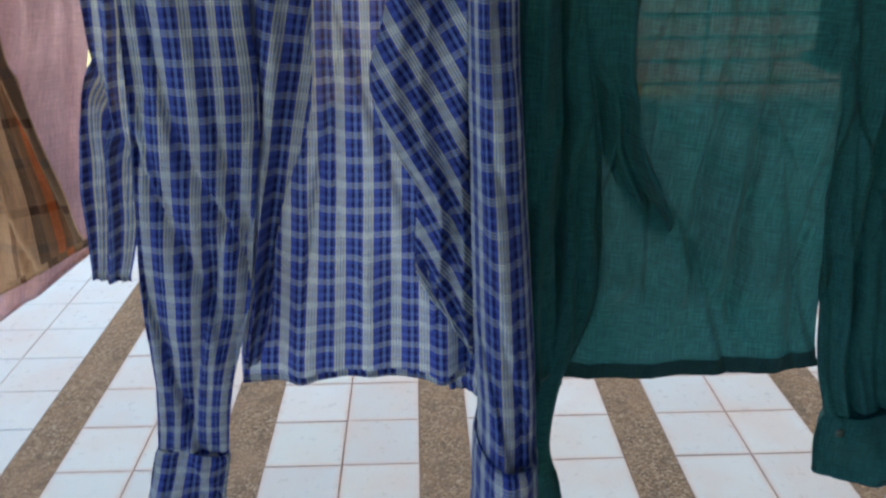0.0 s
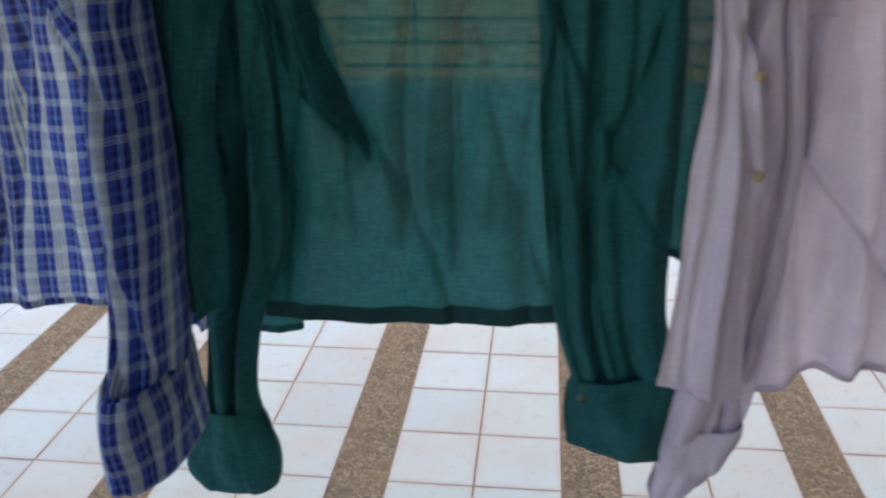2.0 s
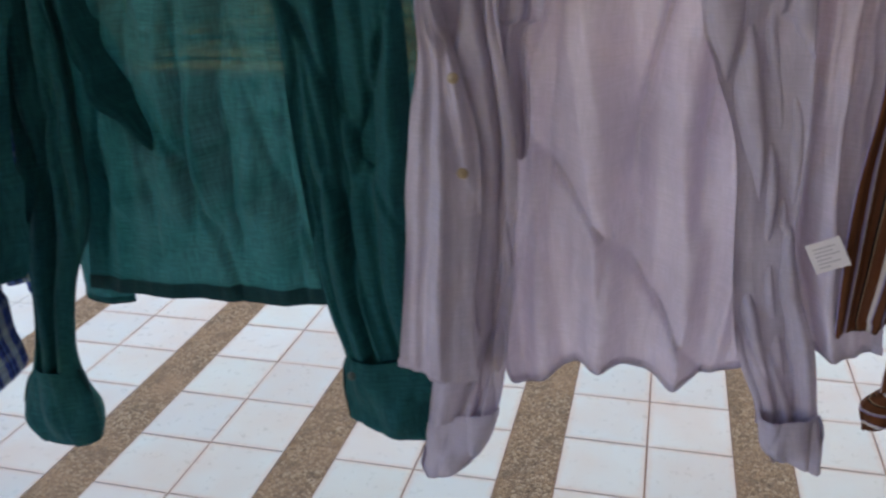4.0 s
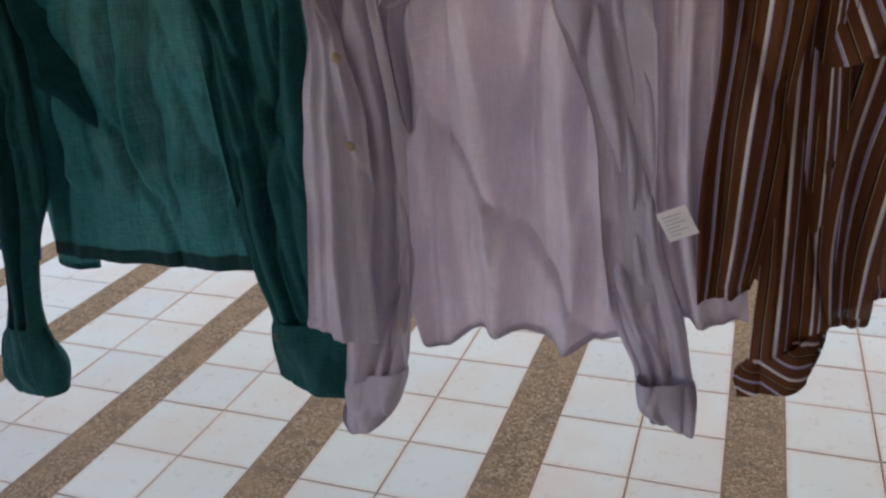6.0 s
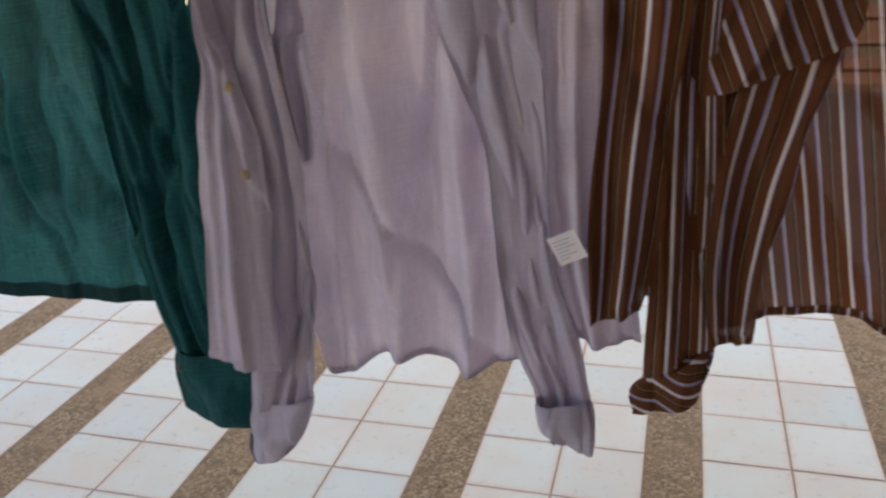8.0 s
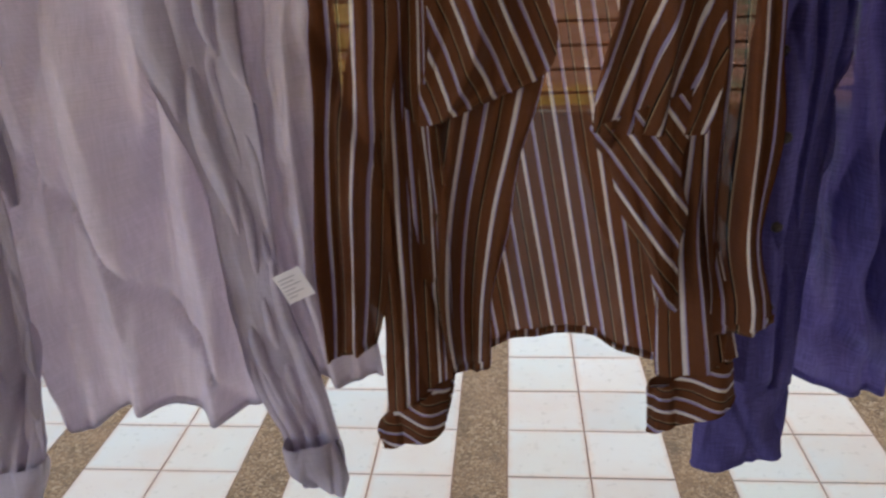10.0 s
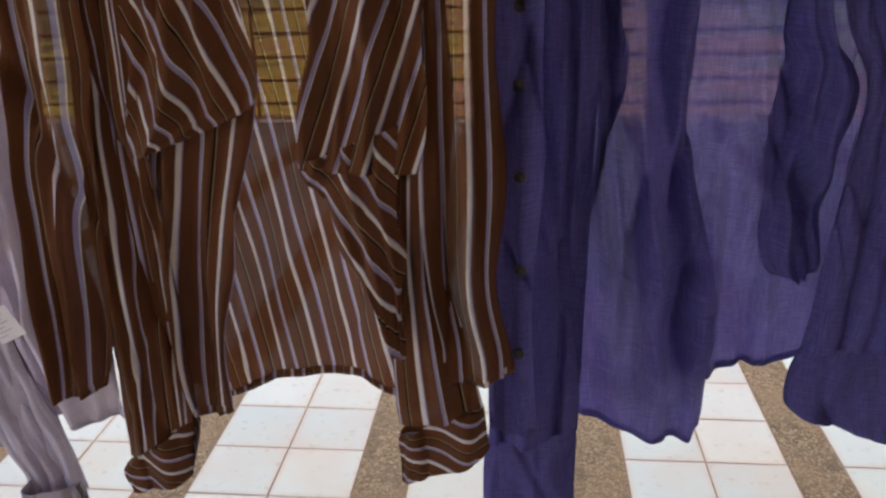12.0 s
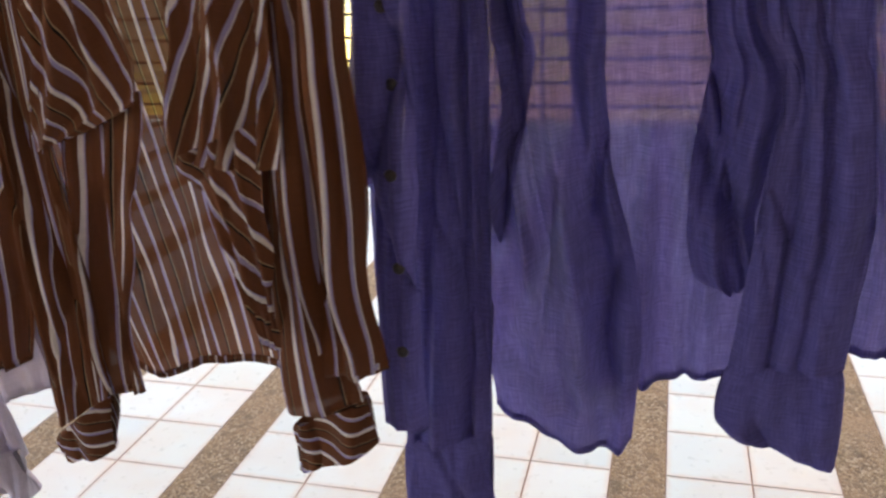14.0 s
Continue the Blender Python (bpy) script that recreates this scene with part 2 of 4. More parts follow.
def box(x0, x1, y0, y1, z0, z1, bevel=0.0):
    bm = bmesh.new()
    bmesh.ops.create_cube(bm, size=1, matrix=Matrix.LocRotScale(((x0 + x1) / 2, (y0 + y1) / 2, (z0 + z1) / 2), None, (x1 - x0, y1 - y0, z1 - z0)))
    if bevel:
        bmesh.ops.bevel(bm, geom=bm.edges[:], offset=bevel, segments=2, affect="EDGES", profile=0.5)
    return bm


def glide(rows, t):
    """Catmull-Rom through rows (n x k), t in 0..1 by row number."""
    rows = np.asarray(rows, float)
    n = len(rows)
    s = np.clip(t, 0, 1) * (n - 1)
    i = np.minimum(s.astype(int), n - 2)
    f = (s - i)[:, None]
    p0, p1, p2, p3 = rows[np.maximum(i - 1, 0)], rows[i], rows[i + 1], rows[np.minimum(i + 2, n - 1)]
    return 0.5 * (2 * p1 + (p2 - p0) * f + (2 * p0 - 5 * p1 + 4 * p2 - p3) * f ** 2 + (3 * p1 - p0 - 3 * p2 + p3) * f ** 3)


def ripple(rng, u, v, waves, amp):
    """Soft hanging folds that run down a cloth and drift sideways."""
    d = np.zeros_like(u)
    for k, a in ((1.0, 1.0), (1.9, 0.5), (3.3, 0.2), (5.7, 0.06)):
        ph, dr, mod = rng.uniform(0, 6.28), rng.uniform(-0.16, 0.16), rng.uniform(0, 6.28)
        x = u + dr * v + 0.03 * np.sin(5 * v + mod)
        w = np.sin(2 * np.pi * waves * k * x + ph)
        w = 2 * np.sqrt(np.clip(0.5 + 0.5 * w, 0, 1)) - 1.2
        d += a * w * (0.65 + 0.35 * np.sin(2.6 * v * k + mod))
    return 2.8 * amp * d


def crumple(rng, X, Z, amp):
    d = np.zeros_like(X)
    for k in range(16):
        ang, f = rng.uniform(-0.9, 0.9), rng.uniform(30, 95)
        cx, cz, r = rng.uniform(X.min(), X.max()), rng.uniform(Z.min(), Z.max()), rng.uniform(0.04, 0.13)
        ph = rng.uniform(0, 6.28)
        w = np.exp(-(((X - cx) ** 2 + (Z - cz) ** 2) / r ** 2))
        d += w * np.sin(f * (X * math.cos(ang) + Z * math.sin(ang)) + ph)
    return amp * d


def creases(rng, X, Z, count, depth, lean=0.25):
    """Sharp hanging creases: cloth steps back along a slanting line and eases out again beside it."""
    d = np.zeros_like(X)
    x0, x1, z0, z1 = X.min(), X.max(), Z.min(), Z.max()
    for k in range(count):
        cx, cz = rng.uniform(x0, x1), rng.uniform(z0 + 0.1 * (z1 - z0), z1)
        half, ang, bend = rng.uniform(0.10, 0.30), rng.normal(0, lean), rng.normal(0, 0.35)
        along = (Z - cz) * math.cos(ang) + (X - cx) * math.sin(ang)
        s = (X - cx) * math.cos(ang) - (Z - cz) * math.sin(ang) - bend * along ** 2
        s *= rng.choice([-1, 1, 1])
        w = rng.uniform(0.010, 0.030)
        prof = np.where(s > 0, np.exp(-s / w), np.exp(s / 0.0035))
        fade = np.exp(-(along / half) ** 4)
        d += depth * rng.uniform(0.5, 1.2) * prof * fade
    return d


def grid_faces(nu, nv, wrap=False):
    f = []
    cols = nu if wrap else nu - 1
    for j in range(nv - 1):
        for i in range(cols):
            a, b = j * nu + i, j * nu + (i + 1) % nu
            f.append((a, b, b + nu, a + nu))
    return f


def turned(U, V, turn):
    c, s = math.cos(radians(turn)), math.sin(radians(turn))
    return np.stack([(U * c - V * s).ravel(), (U * s + V * c).ravel()], 1)


def panel(name, rows, material, parent, waves=2.0, amp=0.008, seed=0, hem=None, folds=(), turn=0.0, edge=True, band=0.0, placket=None, crush=1.0, calm=1.0, curl=0.012, band_material=None, label=""):
    """A hanging sheet of cloth between a left and a right edge, rows (xl, zl, xr, zr, y) from top to bottom."""
    rng = np.random.default_rng(seed)
    wide = np.mean([r[2] - r[0] for r in rows])
    nu, nv = int(np.clip(wide / 0.0032, 20, 130)), 110
    lens = np.cumsum([0] + [abs(rows[i][1] - rows[i + 1][1]) + 0.002 for i in range(len(rows) - 1)])
    t = np.interp(np.linspace(0, lens[-1], nv), lens, np.linspace(0, 1, len(rows)))
    R = glide(rows, t)
    u = np.linspace(0, 1, nu)
    U, V = np.meshgrid(u, np.linspace(0, 1, nv))
    X = R[:, 0:1] + (R[:, 2:3] - R[:, 0:1]) * U
    Z = R[:, 1:2] + (R[:, 3:4] - R[:, 1:2]) * U
    Y = R[:, 4:5] + 0 * U
    if hem:
        h = np.interp(u, [a for a, b in hem], [b for a, b in hem])
        h = np.convolve(np.pad(h, 3, mode="edge"), np.ones(7) / 7, "valid")
        Z = Z + h[None, :] * np.clip((V - 0.55) / 0.45, 0, 1) ** 1.5
    grow = (0.45 + 0.75 * V) * (1 - 0.6 * np.clip((V - 0.82) / 0.18, 0, 1))
    Y = Y + ripple(rng, U, V, waves, amp) * grow
    for u0, u1, w, a, *span in folds:
        # a ridge (or, with a < 0, a furrow) from u0 at the top to u1 at the hem, over a span of the height
        v0, v1 = span or (0.0, 2.0)
        c = u0 + (u1 - u0) * V
        Y -= a * np.exp(-((U - c) / w) ** 2) * np.clip(V * 1.3, 0, 1) * np.clip((V - v0) / 0.08 + 0.5, 0, 1) * np.clip((v1 - V) / 0.05, 0, 1)
    quiet = 1 - 0.75 * np.clip((V - 0.8) / 0.2, 0, 1)
    Y = Y + crumple(rng, X, Z, 0.0034 * crush) * quiet
    if crush > 1:
        Y = Y + crumple(rng, X, Z, 0.0022 * crush) * quiet
    Y = Y + creases(rng, X, Z, max(4, int(wide * 24)), 0.026 * calm) * (1 - 0.7 * np.clip((V - 0.9) / 0.1, 0, 1))
    side = np.minimum(U, 1 - U)
    Y = Y + curl * ((1 - 2 * side) ** 4 + (2 * curl / 0.03 if curl > 0.02 else 0) * np.clip((V - 0.8) / 0.2, 0, 1) ** 2)
    X = X + 0.004 * np.exp(-side * 14) * np.sin(14 * V + seed) * np.sign(0.5 - U)
    verts = np.stack([X.ravel(), Y.ravel(), Z.ravel()], 1)
    gather = 1.0 + 6 * amp
    uv = turned((X - X.mean()) * gather if turn else U * wide * gather + seed * 0.37, -Z + seed * 0.13, turn)
    ob = mesh_object(name, verts.tolist(), grid_faces(nu, nv), material, parent, label, uv)
    if placket:
        # the button stand: a doubled, stitched strip down the sheet
        i0, i1 = int(placket[0] * (nu - 1)), int(placket[1] * (nu - 1)) + 1
        k = i1 - i0
        prof = 0.0022 * (1 - np.abs(np.linspace(-1, 1, k)) ** 6) + 0.0002
        pv = np.stack([X[:, i0:i1], Y[:, i0:i1] - prof[None, :], Z[:, i0:i1]], 2).reshape(-1, 3)
        mesh_object("placket", pv.tolist(), grid_faces(k, nv), material, ob, "", uv.reshape(nv, nu, 2)[:, i0:i1].reshape(-1, 2))
    if band:
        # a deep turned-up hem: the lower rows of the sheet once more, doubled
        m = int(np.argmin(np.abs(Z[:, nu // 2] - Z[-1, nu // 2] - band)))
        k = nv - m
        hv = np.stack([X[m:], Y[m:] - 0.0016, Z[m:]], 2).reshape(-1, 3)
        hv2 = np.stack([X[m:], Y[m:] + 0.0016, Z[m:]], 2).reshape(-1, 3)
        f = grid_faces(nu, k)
        mesh_object("hem_band", hv.tolist() + hv2.tolist(), f + [tuple(i + len(hv) for i in q) for q in f], band_material or material, ob, "doubled hem band with shade in its colour", np.concatenate([uv.reshape(nv, nu, 2)[m:].reshape(-1, 2)] * 2))
    elif edge:
        # the turned-up hem: a second layer of cloth along the lower edge
        n = 3
        rowsz = np.array([[0.011, 0.0004], [0.005, 0.0016], [-0.001, 0.0008]])
        hv, huv = [], []
        for dz, dy in rowsz:
            for i in range(nu):
                hv.append((X[-1, i], Y[-1, i] - dy, Z[-1, i] + dz))
                huv.append((U[-1, i] * wide + seed * 0.37, -Z[-1, i] - dz + 0.02))
        for i in range(nu):
            hv.append((X[-1, i], Y[-1, i] + 0.0008, Z[-1, i] + 0.002))
            huv.append((U[-1, i] * wide + seed * 0.37, -Z[-1, i]))
        mesh_object("hem", hv, grid_faces(nu, 4), material, ob, "", huv)
    return ob


def sleeve(name, rows, material, parent, flat=0.35, folds=4, seed=0, turn=0.0, calm=1.0, pleats=(), label=""):
    """A soft closed tube of cloth, rows (xl, zl, xr, zr, y) from top to bottom; flat is its depth against its width."""
    rng = np.random.default_rng(seed)
    cuff = name == "cuff"
    nu, nv = 120, (36 if cuff else 120)
    lens = np.cumsum([0] + [abs(rows[i][1] - rows[i + 1][1]) + 0.002 for i in range(len(rows) - 1)])
    t = np.interp(np.linspace(0, lens[-1], nv), lens, np.linspace(0, 1, len(rows)))
    R = glide(rows, t)
    A, V = np.meshgrid(np.linspace(0, 2 * np.pi, nu, endpoint=False), np.linspace(0, 1, nv))
    W = (R[:, 2:3] - R[:, 0:1]) / 2
    if cuff:
        # the sleeve's end laps over the top of the cuff
        W = W * (1 - 0.06 * np.clip(1 - V[:, :1] / 0.15, 0, 1))
    cx, cz = (R[:, 2:3] + R[:, 0:1]) / 2, (R[:, 1:2] + R[:, 3:4]) / 2
    slope = (R[:, 3:4] - R[:, 1:2]) / 2
    c, s = np.cos(A), np.sin(A)
    sq = np.sign(c) * np.abs(c) ** 0.85
    fold = np.zeros_like(A)
    for k in range(folds + 3):
        a0, dr, w = rng.uniform(0, 2 * np.pi), rng.uniform(-0.7, 0.7), rng.uniform(0.10, 0.26)
        d = np.angle(np.exp(1j * (A - a0 - dr * V)))
        fold += (np.exp(-(d / (1.6 * w)) ** 2) if k % 3 == 0 else -1.1 * np.exp(-np.abs(d) / w)) * (0.6 + 0.4 * np.sin(rng.uniform(2, 6) * V + a0))
    if cuff:
        fold *= 0.5
    depth = W * flat * (1 + min(0.8, 0.3 / flat) * fold)
    X = cx + W * sq
    Z = cz + slope * sq
    Y = R[:, 4:5] + depth * s
    front = np.sin(A) < 0
    wr = crumple(rng, X + 0.3 * Y, Z, 0.0028 * calm if not cuff else 0.003)
    Y = Y + wr * np.where(front, -1, 1)
    Y = Y + creases(rng, X, Z, 3 if cuff else 11, 0.007 if cuff else 0.019 * calm, 0.2) * np.clip(-s * 2.5, 0, 1)
    for u0, u1, w, a in pleats:
        # a deep furrow down the side that faces the house
        across = (sq + 1) / 2 - (u0 + (u1 - u0) * V)
        Y = Y + a * np.exp(-(across / w) ** 2) * np.clip(-s * 2.5, 0, 1)
    if cuff:
        # cuff band stands a little proud and has a stitched lower rim
        Y = Y - 0.002 * s * -1
        rim = np.exp(-((V - 0.93) / 0.03) ** 2) * 0.0016
        X, Y = X + rim * c, Y + rim * s
    m = nv // 2
    arc = np.hypot(np.diff(X[m], append=X[m, :1]), np.diff(Y[m], append=Y[m, :1]))
    around = np.concatenate([[0], np.cumsum(arc)[:-1]])
    uv = turned(np.broadcast_to(around, A.shape) + seed * 0.29, -Z + seed * 0.11, turn)
    verts = np.stack([X.ravel(), Y.ravel(), Z.ravel()], 1).tolist()
    faces = grid_faces(nu, nv, True)
    if cuff:
        # inner lining, so that the open end shows thickness
        inner = np.stack([(cx + (X - cx) * 0.965).ravel(), (R[:, 4:5] + (Y - R[:, 4:5]) * 0.9).ravel(), Z.ravel()], 1)
        off = len(verts)
        verts += inner.tolist()
        faces += [tuple(off + i for i in reversed(f)) for f in grid_faces(nu, nv, True)]
        last = (nv - 1) * nu
        faces += [(last + i, last + (i + 1) % nu, off + last + (i + 1) % nu, off + last + i) for i in range(nu)]
        uv = np.concatenate([uv, uv])
    return mesh_object(name, verts, faces, material, parent, label, uv)


def button(at, material, parent, r=0.0072):
    bm = bmesh.new()
    m = Matrix.Translation(at) @ Matrix.Rotation(radians(90), 4, "X")
    bmesh.ops.create_cone(bm, cap_ends=True, segments=20, radius1=r, radius2=r * 0.86, depth=0.0024, matrix=m)
    bmesh.ops.create_cone(bm, cap_ends=True, segments=20, radius1=r * 0.62, radius2=r * 0.55, depth=0.0034, matrix=m)
    for dx, dz in ((1, 1), (-1, 1), (1, -1), (-1, -1)):
        bmesh.ops.create_uvsphere(bm, u_segments=6, v_segments=4, radius=r * 0.13, matrix=Matrix.Translation(Vector(at) + Vector((dx * r * 0.22, -0.0018, dz * r * 0.22))))
    return part("button", bm, material, parent, "", True)


# ---- shirt shapes: (xl, zl, xr, zr, y) from top to bottom ----
BLUE = {}
BLUE["front_panel:1"] = ('panel', [(0.879, 1.74, 0.956, 1.74, -1.82), (0.879, 1.554, 0.956, 1.553, -1.82), (0.863, 1.4, 0.931, 1.399, -1.82), (0.846, 1.247, 0.92, 1.227, -1.82), (0.835, 1.139, 0.898, 1.135, -1.82)], dict(waves=2, amp=0.008, seed=1))
BLUE["sleeve:1"] = ('sleeve', [(0.976, 1.7, 1.136, 1.7, -1.94), (0.976, 1.566, 1.136, 1.564, -1.94), (0.97, 1.427, 1.137, 1.424, -1.94), (0.958, 1.273, 1.116, 1.269, -1.94), (0.95, 1.162, 1.098, 1.15, -1.94), (0.951, 1.026, 1.061, 1.014, -1.94), (0.941, 0.919, 1.045, 0.905, -1.94)], dict(flat=0.3, folds=5, seed=2))
BLUE["cuff:1"] = ('sleeve', [(0.938, 0.919, 1.048, 0.905, -1.94), (0.922, 0.857, 1.037, 0.853, -1.94), (0.909, 0.799, 1.029, 0.812, -1.94)], dict(flat=0.4, folds=2, seed=3))
BLUE["armhole_fold:1"] = ('panel', [(1.095, 1.74, 1.211, 1.74, -1.94), (1.095, 1.564, 1.211, 1.563, -1.94), (1.096, 1.475, 1.2, 1.43, -1.94), (1.101, 1.349, 1.162, 1.324, -1.94), (1.095, 1.253, 1.139, 1.227, -1.94), (1.087, 1.133, 1.117, 1.124, -1.94), (1.081, 1.061, 1.097, 1.046, -1.94)], dict(waves=1.5, amp=0.008, seed=4, turn=-12, curl=0.02))
BLUE["back:1"] = ('panel', [(1.115, 1.74, 1.434, 1.74, -1.9), (1.115, 1.56, 1.434, 1.556, -1.9), (1.1, 1.336, 1.442, 1.33, -1.9), (1.084, 1.167, 1.444, 1.159, -1.9), (1.065, 1.014, 1.449, 1.003, -1.9)], dict(waves=2, amp=0.006, seed=5, folds=[(0.3, 0.25, 0.06, 0.012), (0.7, 0.8, 0.05, 0.02)], hem=[(0, -0.02), (0.15, -0.012), (0.4, 0), (0.75, -0.006), (0.95, 0.004), (1, 0)]))
BLUE["armhole_fold:2"] = ('panel', [(1.305, 1.74, 1.408, 1.74, -1.93), (1.305, 1.561, 1.408, 1.56, -1.93), (1.278, 1.455, 1.409, 1.453, -1.93), (1.302, 1.365, 1.41, 1.363, -1.93), (1.337, 1.302, 1.412, 1.259, -1.93), (1.337, 1.175, 1.415, 1.147, -1.93), (1.376, 1.112, 1.418, 1.045, -1.93)], dict(waves=1.3, amp=0.008, seed=6, turn=32, curl=0.02))
BLUE["sleeve:2"] = ('sleeve', [(1.399, 1.7, 1.458, 1.7, -2.02), (1.399, 1.568, 1.458, 1.568, -2.02), (1.4, 1.443, 1.463, 1.442, -2.04), (1.402, 1.309, 1.473, 1.285, -2.06), (1.405, 1.164, 1.479, 1.162, -2.08), (1.408, 1.094, 1.481, 1.075, -2.1), (1.406, 1.023, 1.48, 1.02, -2.12)], dict(flat=2.3, folds=5, seed=7))
BLUE["cuff:2"] = ('sleeve', [(1.402, 1.051, 1.481, 1.048, -2.12), (1.401, 0.988, 1.484, 0.986, -2.12), (1.4, 0.929, 1.484, 0.926, -2.12)], dict(flat=2.5, folds=1, seed=8))
BLUE["front_panel:2"] = ('panel', [(1.412, 1.74, 1.507, 1.74, -1.9), (1.412, 1.449, 1.507, 1.448, -1.9), (1.379, 1.217, 1.48, 1.218, -1.9), (1.375, 1.04, 1.456, 1.042, -1.9), (1.384, 0.979, 1.439, 0.974, -1.9)], dict(waves=1.5, amp=0.01, seed=9))
GREEN = {}
GREEN["front_panel:1"] = ('panel', [(2.036, 1.752, 2.14, 1.752, -1.89), (2.036, 1.465, 2.14, 1.465, -1.89), (2.052, 1.249, 2.128, 1.25, -1.89), (2.062, 1.111, 2.114, 1.094, -1.89)], dict(waves=1.2, amp=0.008, seed=10))
GREEN["front_panel:2"] = ('panel', [(1.448, 1.752, 1.519, 1.752, -1.98), (1.448, 1.514, 1.519, 1.513, -1.98), (1.446, 1.411, 1.52, 1.411, -1.998), (1.447, 1.302, 1.517, 1.304, -2.015), (1.448, 1.187, 1.515, 1.19, -2.032), (1.457, 1.082, 1.511, 1.078, -2.05)], dict(waves=1.2, amp=0.007, seed=11, folds=[(0.62, 0.62, 0.1, 0.022)], calm=0.5))
GREEN["sleeve:1"] = ('sleeve', [(1.493, 1.712, 1.563, 1.712, -1.94), (1.493, 1.508, 1.563, 1.507, -1.94), (1.489, 1.399, 1.577, 1.4, -1.948), (1.481, 1.283, 1.584, 1.286, -1.957), (1.471, 1.158, 1.582, 1.153, -1.965), (1.46, 1.032, 1.539, 1.036, -1.973), (1.452, 0.947, 1.524, 0.942, -1.982), (1.441, 0.89, 1.531, 0.897, -1.99)], dict(flat=0.4, folds=4, seed=12, pleats=[(0.45, 0.5, 0.06, 0.02)]))
GREEN["cuff:1"] = ('sleeve', [(1.442, 0.895, 1.532, 0.902, -1.99), (1.421, 0.856, 1.541, 0.861, -1.99), (1.408, 0.801, 1.549, 0.803, -1.99), (1.432, 0.762, 1.538, 0.771, -1.99)], dict(flat=0.45, folds=2, seed=13))
GREEN["armhole_fold:1"] = ('panel', [(1.535, 1.752, 1.626, 1.752, -1.955), (1.535, 1.51, 1.626, 1.509, -1.955), (1.574, 1.438, 1.628, 1.439, -1.955), (1.589, 1.364, 1.644, 1.365, -1.955), (1.614, 1.302, 1.672, 1.312, -1.955), (1.641, 1.262, 1.694, 1.267, -1.955), (1.666, 1.221, 1.693, 1.225, -1.955)], dict(waves=1.2, amp=0.01, seed=14, folds=[(0.9, 0.85, 0.12, 0.014)]))
GREEN["back:1"] = ('panel', [(1.546, 1.752, 1.963, 1.752, -1.93), (1.546, 1.506, 1.963, 1.503, -1.93), (1.532, 1.316, 1.941, 1.324, -1.93), (1.536, 1.144, 1.932, 1.161, -1.93), (1.524, 1.009, 1.937, 1.015, -1.93)], dict(band=0.026, waves=2.3, amp=0.007, seed=15, crush=1.6, calm=0.7, folds=[(0.49, 0.49, 0.018, -0.03, 0, 0.86), (0.55, 0.57, 0.045, 0.036, 0, 0.86), (0.63, 0.66, 0.018, -0.03, 0.15, 0.9), (0.26, 0.2, 0.05, 0.02, 0, 0.84), (0.8, 0.74, 0.04, 0.02, 0, 0.84)]))
GREEN["armhole_fold:2"] = ('panel', [(1.858, 1.752, 1.917, 1.752, -1.95), (1.858, 1.506, 1.917, 1.506, -1.95), (1.862, 1.486, 1.92, 1.486, -1.95), (1.871, 1.469, 1.922, 1.466, -1.95), (1.888, 1.458, 1.921, 1.445, -1.95)], dict(waves=1.2, amp=0.012, seed=17))
GREEN["sleeve:2"] = ('sleeve', [(1.893, 1.712, 2.064, 1.712, -1.93), (1.893, 1.503, 2.064, 1.502, -1.93), (1.901, 1.398, 2.072, 1.399, -1.93), (1.904, 1.284, 2.073, 1.288, -1.93), (1.915, 1.16, 2.073, 1.167, -1.93), (1.929, 1.035, 2.076, 1.044, -1.93), (1.955, 0.94, 2.098, 0.95, -1.93)], dict(flat=0.3, folds=5, seed=18, pleats=[(0.48, 0.3, 0.05, 0.03), (0.72, 0.6, 0.04, 0.012)]))
GREEN["cuff:2"] = ('sleeve', [(1.95, 0.939, 2.101, 0.954, -1.93), (1.947, 0.883, 2.117, 0.892, -1.93), (1.954, 0.831, 2.127, 0.821, -1.93)], dict(flat=0.33, folds=5, seed=19))
GREEN["front_facing:1"] = ('panel', [(1.449, 1.752, 1.578, 1.752, -1.88), (1.449, 1.552, 1.578, 1.553, -1.88), (1.451, 1.324, 1.585, 1.325, -1.88), (1.455, 1.15, 1.586, 1.152, -1.88), (1.465, 0.966, 1.562, 0.962, -1.88)], dict(waves=1, amp=0.006, seed=20))
GREEN["button:1"] = ('buttons', [(1.971, 0.92, -1.965)], dict())
LILAC = {}
LILAC["front_panel:1"] = ('panel', [(2.089, 1.74, 2.126, 1.74, -1.985), (2.089, 1.469, 2.126, 1.468, -1.985), (2.092, 1.385, 2.151, 1.378, -1.99), (2.087, 1.288, 2.168, 1.283, -1.995), (2.077, 1.168, 2.172, 1.166, -2), (2.067, 1.065, 2.169, 1.066, -2.005), (2.062, 0.976, 2.168, 0.958, -2.01)], dict(waves=1.6, amp=0.006, seed=21, placket=(0.6, 0.98), calm=0.9, folds=[(0.35, 0.45, 0.06, 0.008)]))
LILAC["sleeve:1"] = ('sleeve', [(2.101, 1.7, 2.192, 1.7, -1.95), (2.101, 1.464, 2.192, 1.463, -1.95), (2.118, 1.369, 2.203, 1.37, -1.95), (2.13, 1.269, 2.215, 1.272, -1.95), (2.124, 1.152, 2.214, 1.158, -1.95), (2.111, 1.043, 2.207, 1.044, -1.95), (2.093, 0.925, 2.197, 0.939, -1.95), (2.084, 0.857, 2.187, 0.883, -1.95)], dict(flat=0.33, folds=4, seed=22, pleats=[(0.8, 0.7, 0.05, 0.02)]))
